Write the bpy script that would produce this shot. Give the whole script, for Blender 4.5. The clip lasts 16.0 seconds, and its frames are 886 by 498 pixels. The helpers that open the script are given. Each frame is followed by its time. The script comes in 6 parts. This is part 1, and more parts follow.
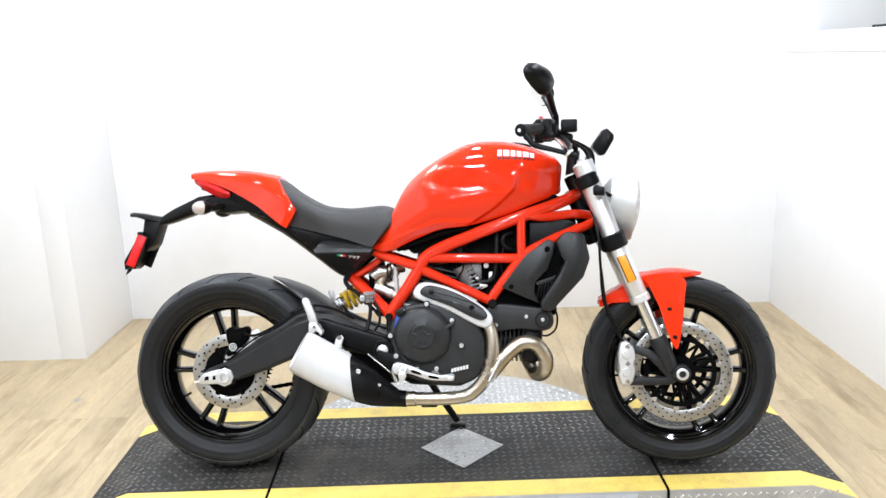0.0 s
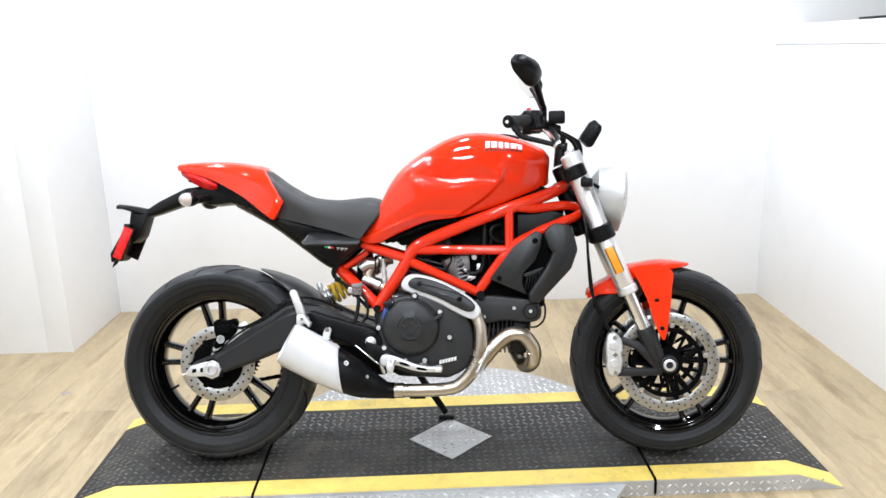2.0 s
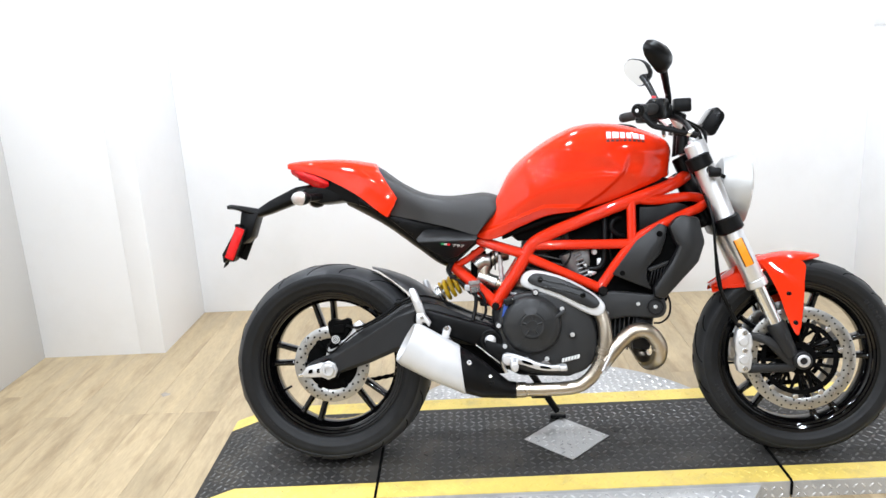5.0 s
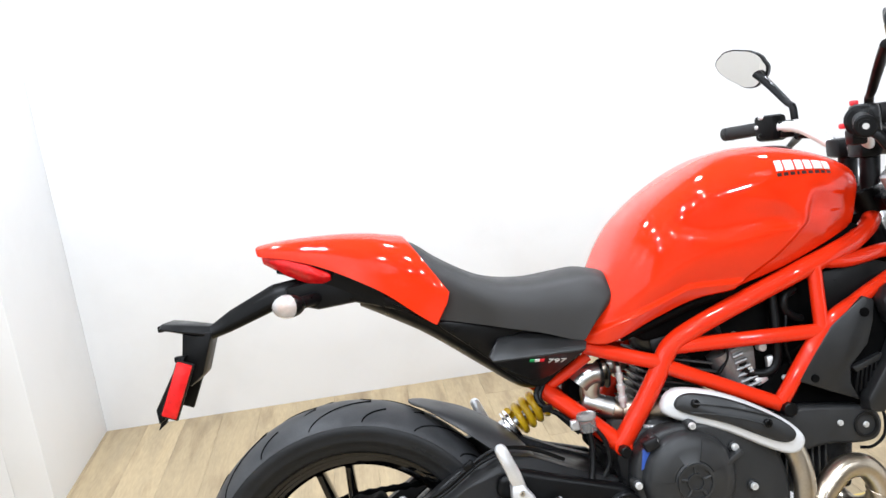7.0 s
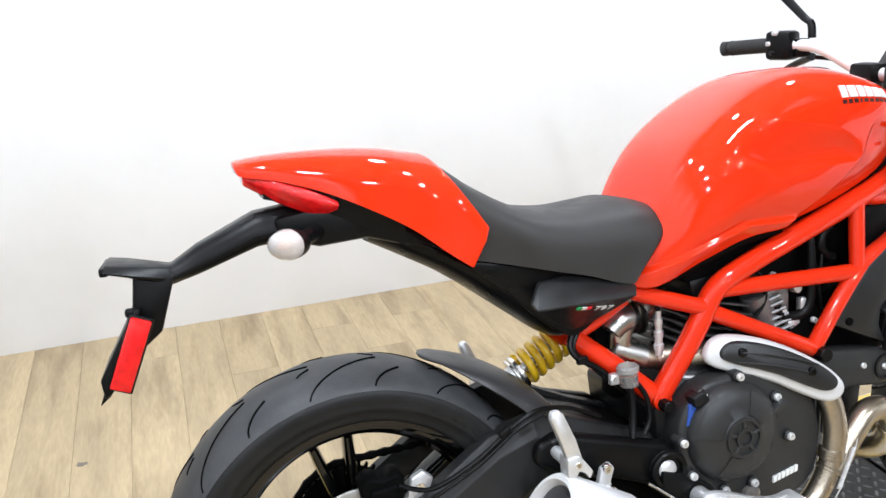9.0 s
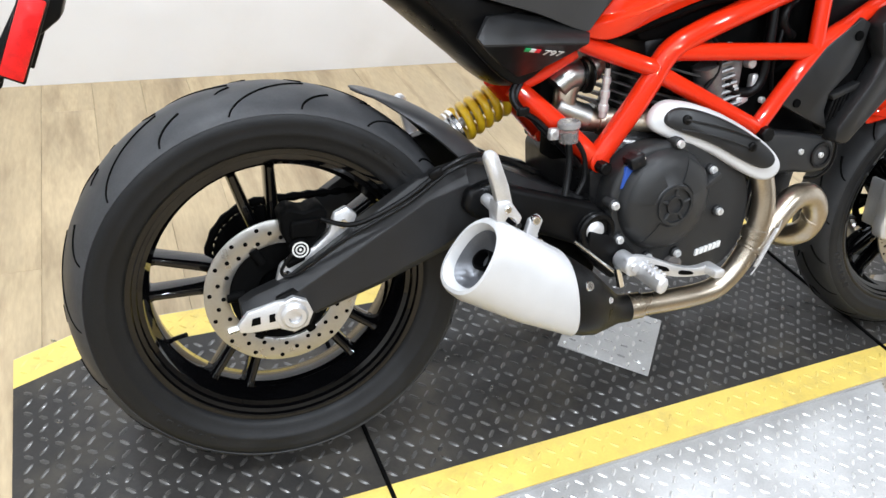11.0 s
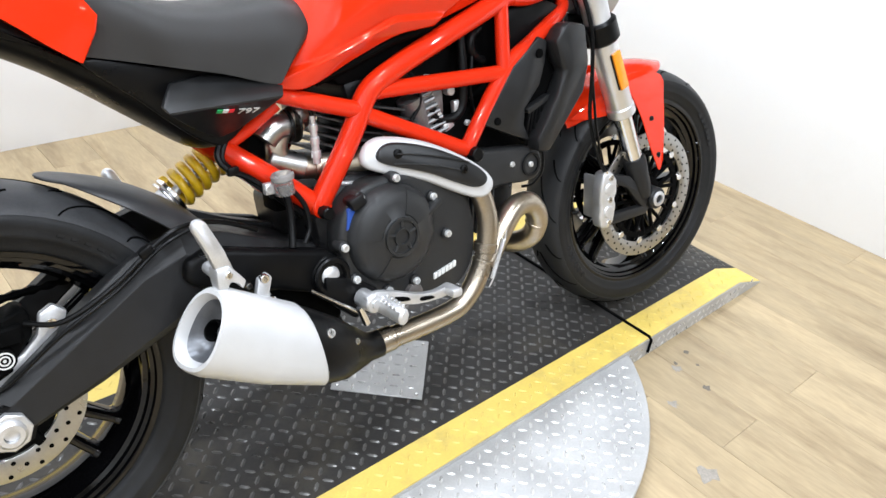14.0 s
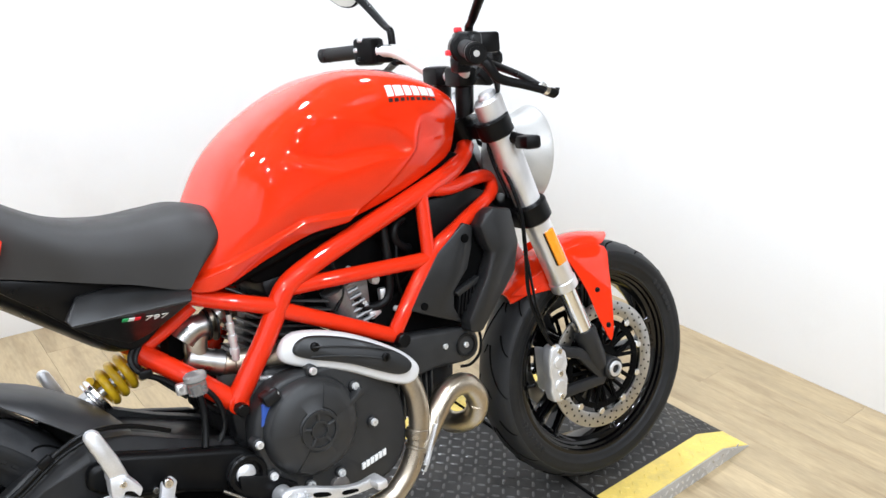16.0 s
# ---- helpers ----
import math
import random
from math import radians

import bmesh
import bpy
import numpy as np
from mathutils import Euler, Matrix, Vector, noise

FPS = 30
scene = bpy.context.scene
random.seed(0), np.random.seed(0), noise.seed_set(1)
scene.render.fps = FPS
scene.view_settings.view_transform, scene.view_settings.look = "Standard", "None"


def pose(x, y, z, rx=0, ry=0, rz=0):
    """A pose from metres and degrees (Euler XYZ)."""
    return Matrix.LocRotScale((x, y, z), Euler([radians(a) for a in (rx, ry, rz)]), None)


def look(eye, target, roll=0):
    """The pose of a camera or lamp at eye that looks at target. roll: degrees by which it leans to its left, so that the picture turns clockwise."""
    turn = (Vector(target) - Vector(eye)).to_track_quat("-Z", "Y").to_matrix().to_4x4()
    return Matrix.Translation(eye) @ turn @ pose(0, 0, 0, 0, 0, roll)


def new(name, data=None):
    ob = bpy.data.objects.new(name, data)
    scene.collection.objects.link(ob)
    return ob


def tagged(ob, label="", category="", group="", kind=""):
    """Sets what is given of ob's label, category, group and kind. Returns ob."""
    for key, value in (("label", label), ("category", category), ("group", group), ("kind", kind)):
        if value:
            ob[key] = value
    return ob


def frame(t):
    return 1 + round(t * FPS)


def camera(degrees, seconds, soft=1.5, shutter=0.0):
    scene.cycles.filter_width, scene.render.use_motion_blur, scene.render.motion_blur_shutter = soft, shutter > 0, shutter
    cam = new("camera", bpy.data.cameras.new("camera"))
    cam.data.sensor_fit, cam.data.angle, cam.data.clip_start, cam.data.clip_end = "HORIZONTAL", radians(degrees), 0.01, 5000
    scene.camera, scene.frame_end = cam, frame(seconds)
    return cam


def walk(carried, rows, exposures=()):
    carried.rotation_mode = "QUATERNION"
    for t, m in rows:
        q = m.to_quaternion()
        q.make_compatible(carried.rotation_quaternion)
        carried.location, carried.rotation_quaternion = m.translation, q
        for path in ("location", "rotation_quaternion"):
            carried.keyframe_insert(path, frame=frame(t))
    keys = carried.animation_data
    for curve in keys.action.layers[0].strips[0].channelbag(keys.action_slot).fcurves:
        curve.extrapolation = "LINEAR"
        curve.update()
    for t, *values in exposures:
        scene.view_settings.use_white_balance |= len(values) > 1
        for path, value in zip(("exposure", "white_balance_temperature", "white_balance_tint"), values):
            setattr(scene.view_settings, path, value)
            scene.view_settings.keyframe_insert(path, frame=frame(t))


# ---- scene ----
cam = camera(60.0, 16.0)
PATH = [
    (0, (0.716, -2.373, 1.366), (0.702, -0.434, 0.879), -1.7),
    (0.5, (0.725, -2.366, 1.36), (0.719, -0.433, 0.845), -1.9),
    (1, (0.721, -2.368, 1.362), (0.71, -0.433, 0.858), -1.8),
    (1.5, (0.721, -2.368, 1.36), (0.716, -0.433, 0.856), -1.7),
    (2, (0.724, -2.373, 1.361), (0.734, -0.438, 0.856), -1.6),
    (2.5, (0.728, -2.366, 1.359), (0.748, -0.433, 0.846), -1.3),
    (3, (0.728, -2.361, 1.355), (0.757, -0.425, 0.852), -1.6),
    (3.5, (0.742, -2.346, 1.363), (0.742, -0.413, 0.849), -1.0),
    (4, (0.767, -2.337, 1.368), (0.683, -0.406, 0.853), 0.4),
    (4.5, (0.652, -2.343, 1.382), (0.588, -0.388, 0.964), -2.4),
    (4.7, (0.576, -2.343, 1.366), (0.48, -0.4, 0.901), -2.8),
    (6.8, (0.076, -1.455, 1.345), (0.284, 0.437, 0.732), -9.0),
    (7, (0.073, -1.346, 1.351), (0.283, 0.579, 0.85), -6.2),
    (7.5, (0.054, -1.171, 1.383), (0.24, 0.764, 0.913), -5.5),
    (8, (0.021, -1.095, 1.374), (0.467, 0.77, 0.808), -4.6),
    (8.5, (-0.158, -1.017, 1.394), (0.399, 0.805, 0.786), -3.4),
    (9, (-0.233, -0.968, 1.338), (0.42, 0.754, 0.557), -0.3),
    (9.5, (-0.216, -0.969, 1.29), (0.393, 0.684, 0.343), -0.0),
    (9.7, (-0.225, -0.98, 1.246), (0.375, 0.654, 0.261), 1.2),
    (11.8, (-0.222, -0.971, 1.174), (0.594, 0.407, -0.024), 8.9),
    (12, (-0.221, -0.977, 1.18), (0.61, 0.437, 0.035), 7.0),
    (12.5, (-0.189, -1.0, 1.187), (0.722, 0.385, 0.068), 3.7),
    (13, (-0.144, -0.99, 1.203), (0.868, 0.335, 0.099), 2.7),
    (13.5, (-0.122, -1.001, 1.209), (0.957, 0.29, 0.127), 3.6),
    (14, (-0.115, -1.012, 1.22), (1.069, 0.209, 0.167), 6.5),
    (14.5, (-0.077, -1.028, 1.242), (1.109, 0.269, 0.288), 3.4),
    (15, (-0.008, -1.083, 1.27), (1.139, 0.311, 0.407), 4.4),
    (15.5, (0.056, -1.125, 1.292), (1.202, 0.315, 0.509), 3.3),
    (16, (0.07, -1.14, 1.309), (1.253, 0.302, 0.587), 2.0),
]
walk(cam, [(t, look(eye, target, roll)) for t, eye, target, roll in PATH],
     exposures=[(0, 0.08), (1.0, 0.05), (2.5, -0.03), (4.0, -0.03), (6, -0.02), (8, -0.02), (9.5, -0.06), (12, 0.04), (13.5, -0.01), (15, 0.0), (16, -0.06)])

# ---- world, lights, exposure ----
EXPOSURE = 0.0
scene.view_settings.exposure = EXPOSURE
world = bpy.data.worlds.new("room_air")
scene.world = world
world.use_nodes = True
world.node_tree.nodes["Background"].inputs[0].default_value = (0.9, 0.95, 1.0, 1)
world.node_tree.nodes["Background"].inputs[1].default_value = 0.05

CEILING = 3.1
LAMP_W = 38.0
ROWS = {0.75: 0.90, -0.85: 0.95, -2.6: 1.15, -4.8: 1.2}        # share of each row of downlights
LAMPS = [(lx, ly) for ly in ROWS for lx in (-0.9, 0.6, 2.05) if (lx, ly) != (2.05, -0.85)]
for lx, ly in LAMPS:
    lamp = bpy.data.lights.new("downlight_glow", "AREA")
    lamp.shape, lamp.size, lamp.energy, lamp.color = "DISK", 0.18, LAMP_W * ROWS[ly], (0.875, 0.957, 1.075)
    new("downlight_glow", lamp).matrix_world = pose(lx, ly, CEILING - 0.035)


# ---- materials ----
def mat(name, base, rough=0.5, metal=0.0, vary=0.12, scale=30.0, fine=220.0, bump=0.05, depth=0.001, coat=0.0, spec=0.5, rvar=0.08, stretch=None,
        rand=0.0, stain=None, stain_scale=6.0, stain_amount=0.5):
    """Principled surface with two scales of colour and gloss variation and fine relief."""
    m = bpy.data.materials.new(name)
    m.use_nodes = True
    nt = m.node_tree
    n, l = nt.nodes, nt.links
    b = n["Principled BSDF"]
    tc = n.new("ShaderNodeTexCoord")
    src = tc.outputs["Object"]
    if stretch:
        mp = n.new("ShaderNodeMapping")
        mp.inputs["Scale"].default_value = stretch
        l.new(src, mp.inputs["Vector"])
        src = mp.outputs["Vector"]
    big, small = n.new("ShaderNodeTexNoise"), n.new("ShaderNodeTexNoise")
    for t, s, d in ((big, scale, 4), (small, fine, 3)):
        t.inputs["Scale"].default_value, t.inputs["Detail"].default_value = s, d
        l.new(src, t.inputs["Vector"])
    mixn = n.new("ShaderNodeMix")
    mixn.inputs[0].default_value = 0.4
    l.new(big.outputs[0], mixn.inputs[2]), l.new(small.outputs[0], mixn.inputs[3])
    ramp = n.new("ShaderNodeMapRange")
    ramp.inputs["From Min"].default_value, ramp.inputs["From Max"].default_value = 0.3, 0.7
    ramp.inputs["To Min"].default_value, ramp.inputs["To Max"].default_value = 1 - vary, 1 + vary
    l.new(mixn.outputs[0], ramp.inputs["Value"])
    value = ramp.outputs[0]
    if rand:
        oi = n.new("ShaderNodeObjectInfo")
        rr = n.new("ShaderNodeMapRange")
        rr.inputs["To Min"].default_value, rr.inputs["To Max"].default_value = 1 - rand, 1 + rand
        l.new(oi.outputs["Random"], rr.inputs["Value"])
        mu = n.new("ShaderNodeMath")
        mu.operation = "MULTIPLY"
        l.new(value, mu.inputs[0]), l.new(rr.outputs[0], mu.inputs[1])
        value = mu.outputs[0]
    vm = n.new("ShaderNodeVectorMath")
    vm.operation = "SCALE"
    vm.inputs[0].default_value = base
    l.new(value, vm.inputs["Scale"])
    colour = vm.outputs["Vector"]
    if stain:
        sn = n.new("ShaderNodeTexNoise")
        sn.inputs["Scale"].default_value, sn.inputs["Detail"].default_value, sn.inputs["Roughness"].default_value = stain_scale, 8, 0.65
        l.new(src, sn.inputs["Vector"])
        sr = n.new("ShaderNodeMapRange")
        sr.inputs["From Min"].default_value, sr.inputs["From Max"].default_value, sr.inputs["To Max"].default_value = 0.5, 0.72, stain_amount
        l.new(sn.outputs[0], sr.inputs["Value"])
        sm = n.new("ShaderNodeMix")
        sm.data_type = "RGBA"
        l.new(sr.outputs[0], sm.inputs[0]), l.new(colour, sm.inputs[6])
        sm.inputs[7].default_value = (*stain, 1)
        colour = sm.outputs[2]
    l.new(colour, b.inputs["Base Color"])
    rm = n.new("ShaderNodeMapRange")
    rm.inputs["From Min"].default_value, rm.inputs["From Max"].default_value = 0.3, 0.7
    rm.inputs["To Min"].default_value, rm.inputs["To Max"].default_value = max(0.02, rough - rvar), min(1, rough + rvar)
    l.new(big.outputs[0], rm.inputs["Value"]), l.new(rm.outputs[0], b.inputs["Roughness"])
    b.inputs["Metallic"].default_value, b.inputs["Specular IOR Level"].default_value = metal, spec
    b.inputs["Coat Weight"].default_value, b.inputs["Coat Roughness"].default_value = coat, 0.03
    if bump:
        bp = n.new("ShaderNodeBump")
        bp.inputs["Strength"].default_value, bp.inputs["Distance"].default_value = bump, depth
        l.new(small.outputs[0], bp.inputs["Height"]), l.new(bp.outputs[0], b.inputs["Normal"])
    return m


RED = mat("red_gloss_paint", (0.66, 0.025, 0.004), 0.45, vary=0.03, bump=0, coat=0.9, rvar=0.02, spec=0.0)
RED_FRAME = mat("red_frame_enamel", (0.63, 0.023, 0.004), 0.40, vary=0.05, bump=0.03, coat=0.8, rvar=0.05, spec=0.05)
BLACK = mat("satin_black_plastic", (0.0036, 0.0036, 0.0038), 0.34, vary=0.15, fine=700, bump=0.12, depth=0.0005, spec=0.14)
GREY_BLACK = mat("graphite_satin_panel", (0.012, 0.0122, 0.0126), 0.38, vary=0.1, fine=600, bump=0.05, depth=0.0005, spec=0.35)
ENGINE = mat("black_engine_enamel", (0.0075, 0.0075, 0.008), 0.34, vary=0.2, fine=500, bump=0.2, depth=0.0006, spec=0.20)
COVER = mat("satin_engine_cover", (0.019, 0.0193, 0.0197), 0.42, vary=0.12, fine=600, bump=0.12, depth=0.0005, spec=0.32)
BOLT = mat("bright_zinc_bolt", (0.82, 0.82, 0.81), 0.34, 0.55, vary=0.08, bump=0.02)
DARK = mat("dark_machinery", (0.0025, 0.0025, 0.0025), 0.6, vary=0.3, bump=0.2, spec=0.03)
GLOSS_BLACK = mat("gloss_black_wheel_enamel", (0.0016, 0.0016, 0.0018), 0.05, vary=0.1, bump=0, coat=0.0, rvar=0.02, spec=0.45)
SWING = mat("satin_black_swingarm", (0.014, 0.014, 0.0145), 0.42, vary=0.12, fine=500, bump=0.08, depth=0.0005, spec=0.28)
RUBBER = mat("tyre_rubber", (0.0075, 0.0078, 0.0083), 0.50, vary=0.25, scale=14, fine=300, bump=0.2, depth=0.0008, stain=(0.028, 0.029, 0.031), stain_scale=5, stain_amount=0.4, spec=0.24)
TREAD = mat("scuffed_grey_tread_rubber", (0.035, 0.036, 0.038), 0.46, vary=0.30, scale=10, fine=300, bump=0.2, depth=0.0006, stain=(0.085, 0.086, 0.089), stain_scale=4, stain_amount=0.5, spec=0.3)
TREAD_DARK = mat("dark_grey_tread_rubber", (0.018, 0.0185, 0.0195), 0.5, vary=0.22, scale=10, fine=300, bump=0.2, depth=0.0006, stain=(0.034, 0.035, 0.037), stain_scale=4, stain_amount=0.5, spec=0.25)
GRIP = mat("grip_rubber", (0.02, 0.02, 0.02), 0.7, vary=0.15, fine=500, bump=0.4, spec=0.3)
CHROME = mat("polished_steel", (0.80, 0.80, 0.80), 0.16, 1.0, vary=0.05, bump=0.02, rvar=0.05)
SILVER = mat("silver_fork_anodising", (0.72, 0.72, 0.725), 0.42, 0.9, vary=0.05, bump=0.02, stretch=(1, 1, 0.2))
ALU = mat("cast_aluminium", (0.64, 0.64, 0.645), 0.42, 0.72, vary=0.12, fine=400, bump=0.15, depth=0.0006)
DISC = mat("brushed_disc_steel", (0.42, 0.415, 0.40), 0.33, 1.0, vary=0.10, fine=260, bump=0.08, depth=0.0003)
PIPE = mat("heat_tinted_exhaust_steel", (0.44, 0.385, 0.31), 0.33, 1.0, vary=0.14, scale=9, bump=0.04, stain=(0.36, 0.26, 0.16), stain_scale=7, stain_amount=0.6)
WHITE_METAL = mat("white_silver_satin_paint", (0.54, 0.54, 0.54), 0.40, 0.15, vary=0.04, fine=700, bump=0.06, depth=0.0004)
SEAT = mat("grey_black_seat_vinyl", (0.0165, 0.0152, 0.0142), 0.52, vary=0.16, scale=18, fine=900, bump=0.3, depth=0.0006, spec=0.42)
YELLOW_SPRING = mat("yellow_spring_enamel", (0.76, 0.47, 0.015), 0.35, vary=0.1, coat=0.3, bump=0.03)
AMBER = mat("amber_reflector", (0.85, 0.28, 0.01), 0.18, vary=0.1, scale=60, fine=900, bump=0.4, depth=0.0008, coat=0.8)
RED_LENS = mat("red_reflector_lens", (0.62, 0.007, 0.008), 0.12, vary=0.35, scale=70, fine=800, bump=0.5, depth=0.0008, coat=0.5, spec=0.2)
CLEAR_LENS = mat("frosted_clear_lens", (0.48, 0.475, 0.46), 0.24, vary=0.06, scale=60, bump=0.05, coat=0.3)
INDICATOR_LENS = mat("clear_indicator_lens", (0.74, 0.70, 0.68), 0.18, vary=0.12, scale=45, fine=300, bump=0.25, depth=0.0015, coat=0.5)
INDICATOR_LENS.node_tree.nodes["Principled BSDF"].inputs["Transmission Weight"].default_value = 0.55
# Grey lifted evenly so the hugger's upper face looks lit from above.
HUGGER = mat("lifted_grey_hugger_plastic", (0.036, 0.036, 0.037), 0.42, vary=0.18, scale=12, fine=500, bump=0.08, depth=0.0005, spec=0.4)
# Beige tint paints in the reflection of the room behind.
MIRROR = mat("mirror_glass", (0.72, 0.70, 0.66), 0.015, 1.0, vary=0.0, bump=0, rvar=0.0)
SMOKE = mat("smoked_reservoir_plastic", (0.10, 0.09, 0.085), 0.18, vary=0.1, bump=0.03, coat=0.5)
BAR_WHITE = mat("white_lettering_bars", (0.66, 0.66, 0.64), 0.35, vary=0.02, bump=0)
BAR_BLACK = mat("black_lettering_bars", (0.03, 0.01, 0.01), 0.4, vary=0.02, bump=0)
BAR_GREEN = mat("green_flag_bar", (0.02, 0.32, 0.10), 0.4, vary=0.02, bump=0)
BLUE = mat("blue_sticker", (0.02, 0.07, 0.32), 0.4, vary=0.1, bump=0)
RED_SWITCH = mat("red_switch_plastic", (0.70, 0.02, 0.03), 0.4, vary=0.05, bump=0)

WALL = mat("white_wall_paint", (0.81, 0.81, 0.81), 0.6, vary=0.015, scale=2.0, fine=260, bump=0.12, depth=0.0008, stain=(0.74, 0.735, 0.725), stain_scale=1.6, stain_amount=0.6)
# Unseen ceiling, much darker than the walls so less light bounces down.
CEIL = mat("bounce_dimmed_ceiling_paint", (0.50, 0.49, 0.47), 0.75, vary=0.02, scale=3, bump=0.1)
# Between white and beige, to set how much fill light the west wall bounces.
PALE = mat("bounce_toned_wall_paint", (0.60, 0.59, 0.57), 0.6, vary=0.02, scale=2.0, fine=260, bump=0.12, depth=0.0008)
BEIGE = mat("beige_wall_paint", (0.42, 0.385, 0.33), 0.6, vary=0.02, scale=2.0, fine=260, bump=0.12, depth=0.0008)
PLATE_BLACK = mat("worn_black_tread_plate", (0.031, 0.029, 0.027), 0.55, 0.1, vary=0.25, scale=10, fine=160, bump=0.25, spec=0.25, stain=(0.085, 0.074, 0.058), stain_scale=6, stain_amount=0.75)
PLATE_NUB = mat("rubbed_tread_nubs", (0.100, 0.097, 0.092), 0.32, 0.5, vary=0.45, scale=14, fine=160, bump=0.1)
PLATE_YELLOW = mat("yellow_safety_paint", (0.74, 0.55, 0.13), 0.44, vary=0.10, scale=12, fine=200, bump=0.15, stain=(0.40, 0.30, 0.12), stain_scale=14, stain_amount=0.55)
PLATE_SILVER = mat("bare_aluminium_tread_plate", (0.43, 0.425, 0.415), 0.44, 0.25, vary=0.16, scale=9, fine=240, bump=0.15, stain=(0.27, 0.27, 0.275), stain_scale=7, stain_amount=0.5)
NUB_SILVER = mat("bright_aluminium_nubs", (0.62, 0.615, 0.60), 0.30, 0.55, vary=0.25, scale=20, fine=240, bump=0.05)
JOINT = mat("dark_joint_gap", (0.004, 0.004, 0.004), 0.8, spec=0.0)


CUP = mat("clear_reservoir_plastic", (0.78, 0.74, 0.71), 0.12, vary=0.05, bump=0)
CUP.node_tree.nodes["Principled BSDF"].inputs["Transmission Weight"].default_value = 0.85
CUP_LID = mat("grey_translucent_lid", (0.34, 0.33, 0.32), 0.2, vary=0.08, bump=0, coat=0.4)
CUP_LID.node_tree.nodes["Principled BSDF"].inputs["Transmission Weight"].default_value = 0.35


def wood():
    m = mat("pale_oak_vinyl_plank", (0.385, 0.295, 0.175), 0.42, vary=0.22, scale=3.2, fine=30, bump=0.06, depth=0.0008, stretch=(5, 0.8, 5), rand=0.07, rvar=0.1,
            stain=(0.18, 0.122, 0.064), stain_scale=2.6, stain_amount=0.8)
    nt = m.node_tree
    # shift the grain from plank to plank
    mp = next(x for x in nt.nodes if x.type == "MAPPING")
    oi = nt.nodes.new("ShaderNodeObjectInfo")
    sc = nt.nodes.new("ShaderNodeVectorMath")
    sc.operation = "SCALE"
    sc.inputs[0].default_value = (37, 91, 13)
    nt.links.new(oi.outputs["Random"], sc.inputs["Scale"])
    nt.links.new(sc.outputs["Vector"], mp.inputs["Location"])
    return m


WOOD = wood()


# ---- mesh helpers ----
def arr(*p):
    return np.array(p, float)


def raw(verts, faces):
    bm = bmesh.new()
    vs = [bm.verts.new(v) for v in verts]
    for f in faces:
        try:
            bm.faces.new([vs[i] for i in f])
        except ValueError:
            pass
    bmesh.ops.recalc_face_normals(bm, faces=bm.faces)
    return bm


def join(*bms):
    out = bmesh.new()
    for b in bms:
        me = bpy.data.meshes.new("tmp")
        b.to_mesh(me)
        out.from_mesh(me)
        bpy.data.meshes.remove(me)
        b.free()
    return out


def bevel(bm, r, seg=2, angle=25):
    if r > 0:
        es = [e for e in bm.edges if len(e.link_faces) == 2 and e.calc_face_angle(0) > radians(angle)]
        bmesh.ops.bevel(bm, geom=es, offset=r, segments=seg, affect="EDGES", profile=0.5, clamp_overlap=True)
    return bm


def warp(bm, fn):
    for v in bm.verts:
        v.co = Vector(fn(*v.co))
    return bm


def moved(bm, m):
    bm.transform(m)
    return bm


def flip(bm):
    """The same shape on the other side of the centre line."""
    c = bm.copy()
    c.transform(Matrix.Diagonal((1, -1, 1, 1)))
    bmesh.ops.reverse_faces(c, faces=c.faces)
    return c


def spline(pts, per=6, closed=False):
    """Catmull-Rom curve through the points."""
    p = np.array(pts, float)
    n = len(p)
    out = []
    for i in range(n if closed else n - 1):
        a, b, c, d = (p[(i + k) % n] if closed else p[min(max(i + k, 0), n - 1)] for k in (-1, 0, 1, 2))
        for j in range(per):
            t = j / per
            out.append(0.5 * (2 * b + (c - a) * t + (2 * a - 5 * b + 4 * c - d) * t * t + (3 * b - a - 3 * c + d) * t ** 3))
    if not closed:
        out.append(p[-1])
    return np.array(out)


def sweep(path, radii, n=12, squash=1.0, closed=False):
    path = np.array(path, float)
    k = len(path)
    radii = np.broadcast_to(np.array(radii, float), (k,))
    tan = np.roll(path, -1, 0) - np.roll(path, 1, 0) if closed else np.gradient(path, axis=0)
    tan /= np.linalg.norm(tan, axis=1)[:, None]
    up = arr(0, 1, 0) if abs(tan[0][1]) < 0.9 else arr(0, 0, 1)
    verts = []
    for i in range(k):
        up = up - tan[i] * (up @ tan[i])
        up /= np.linalg.norm(up)
        side = np.cross(tan[i], up)
        for j in range(n):
            a = 2 * math.pi * j / n
            verts.append(path[i] + radii[i] * (math.cos(a) * up * squash + math.sin(a) * side))
    faces = [(i * n + j, i * n + (j + 1) % n, (i + 1) * n + (j + 1) % n, (i + 1) * n + j) for i in range(k - 1) for j in range(n)]
    if closed:
        faces += [((k - 1) * n + j, (k - 1) * n + (j + 1) % n, (j + 1) % n, j) for j in range(n)]
    else:
        faces += [tuple(range(n)), tuple((k - 1) * n + j for j in range(n))]
    return raw(verts, faces)


def tube(pts, r, n=12, per=6, squash=1.0):
    return sweep(spline(pts, per) if len(pts) > 2 else pts, r, n, squash)


def rod(p, q, r, n=16, r2=None, chamfer=0.0):
    p, q = arr(*p), arr(*q)
    r2 = r if r2 is None else r2
    d = (q - p) / np.linalg.norm(q - p)
    if chamfer:
        return sweep([p, p + d * chamfer, q - d * chamfer, q], [r - chamfer, r, r2, r2 - chamfer], n)
    return sweep([p, q], [r, r2], n)


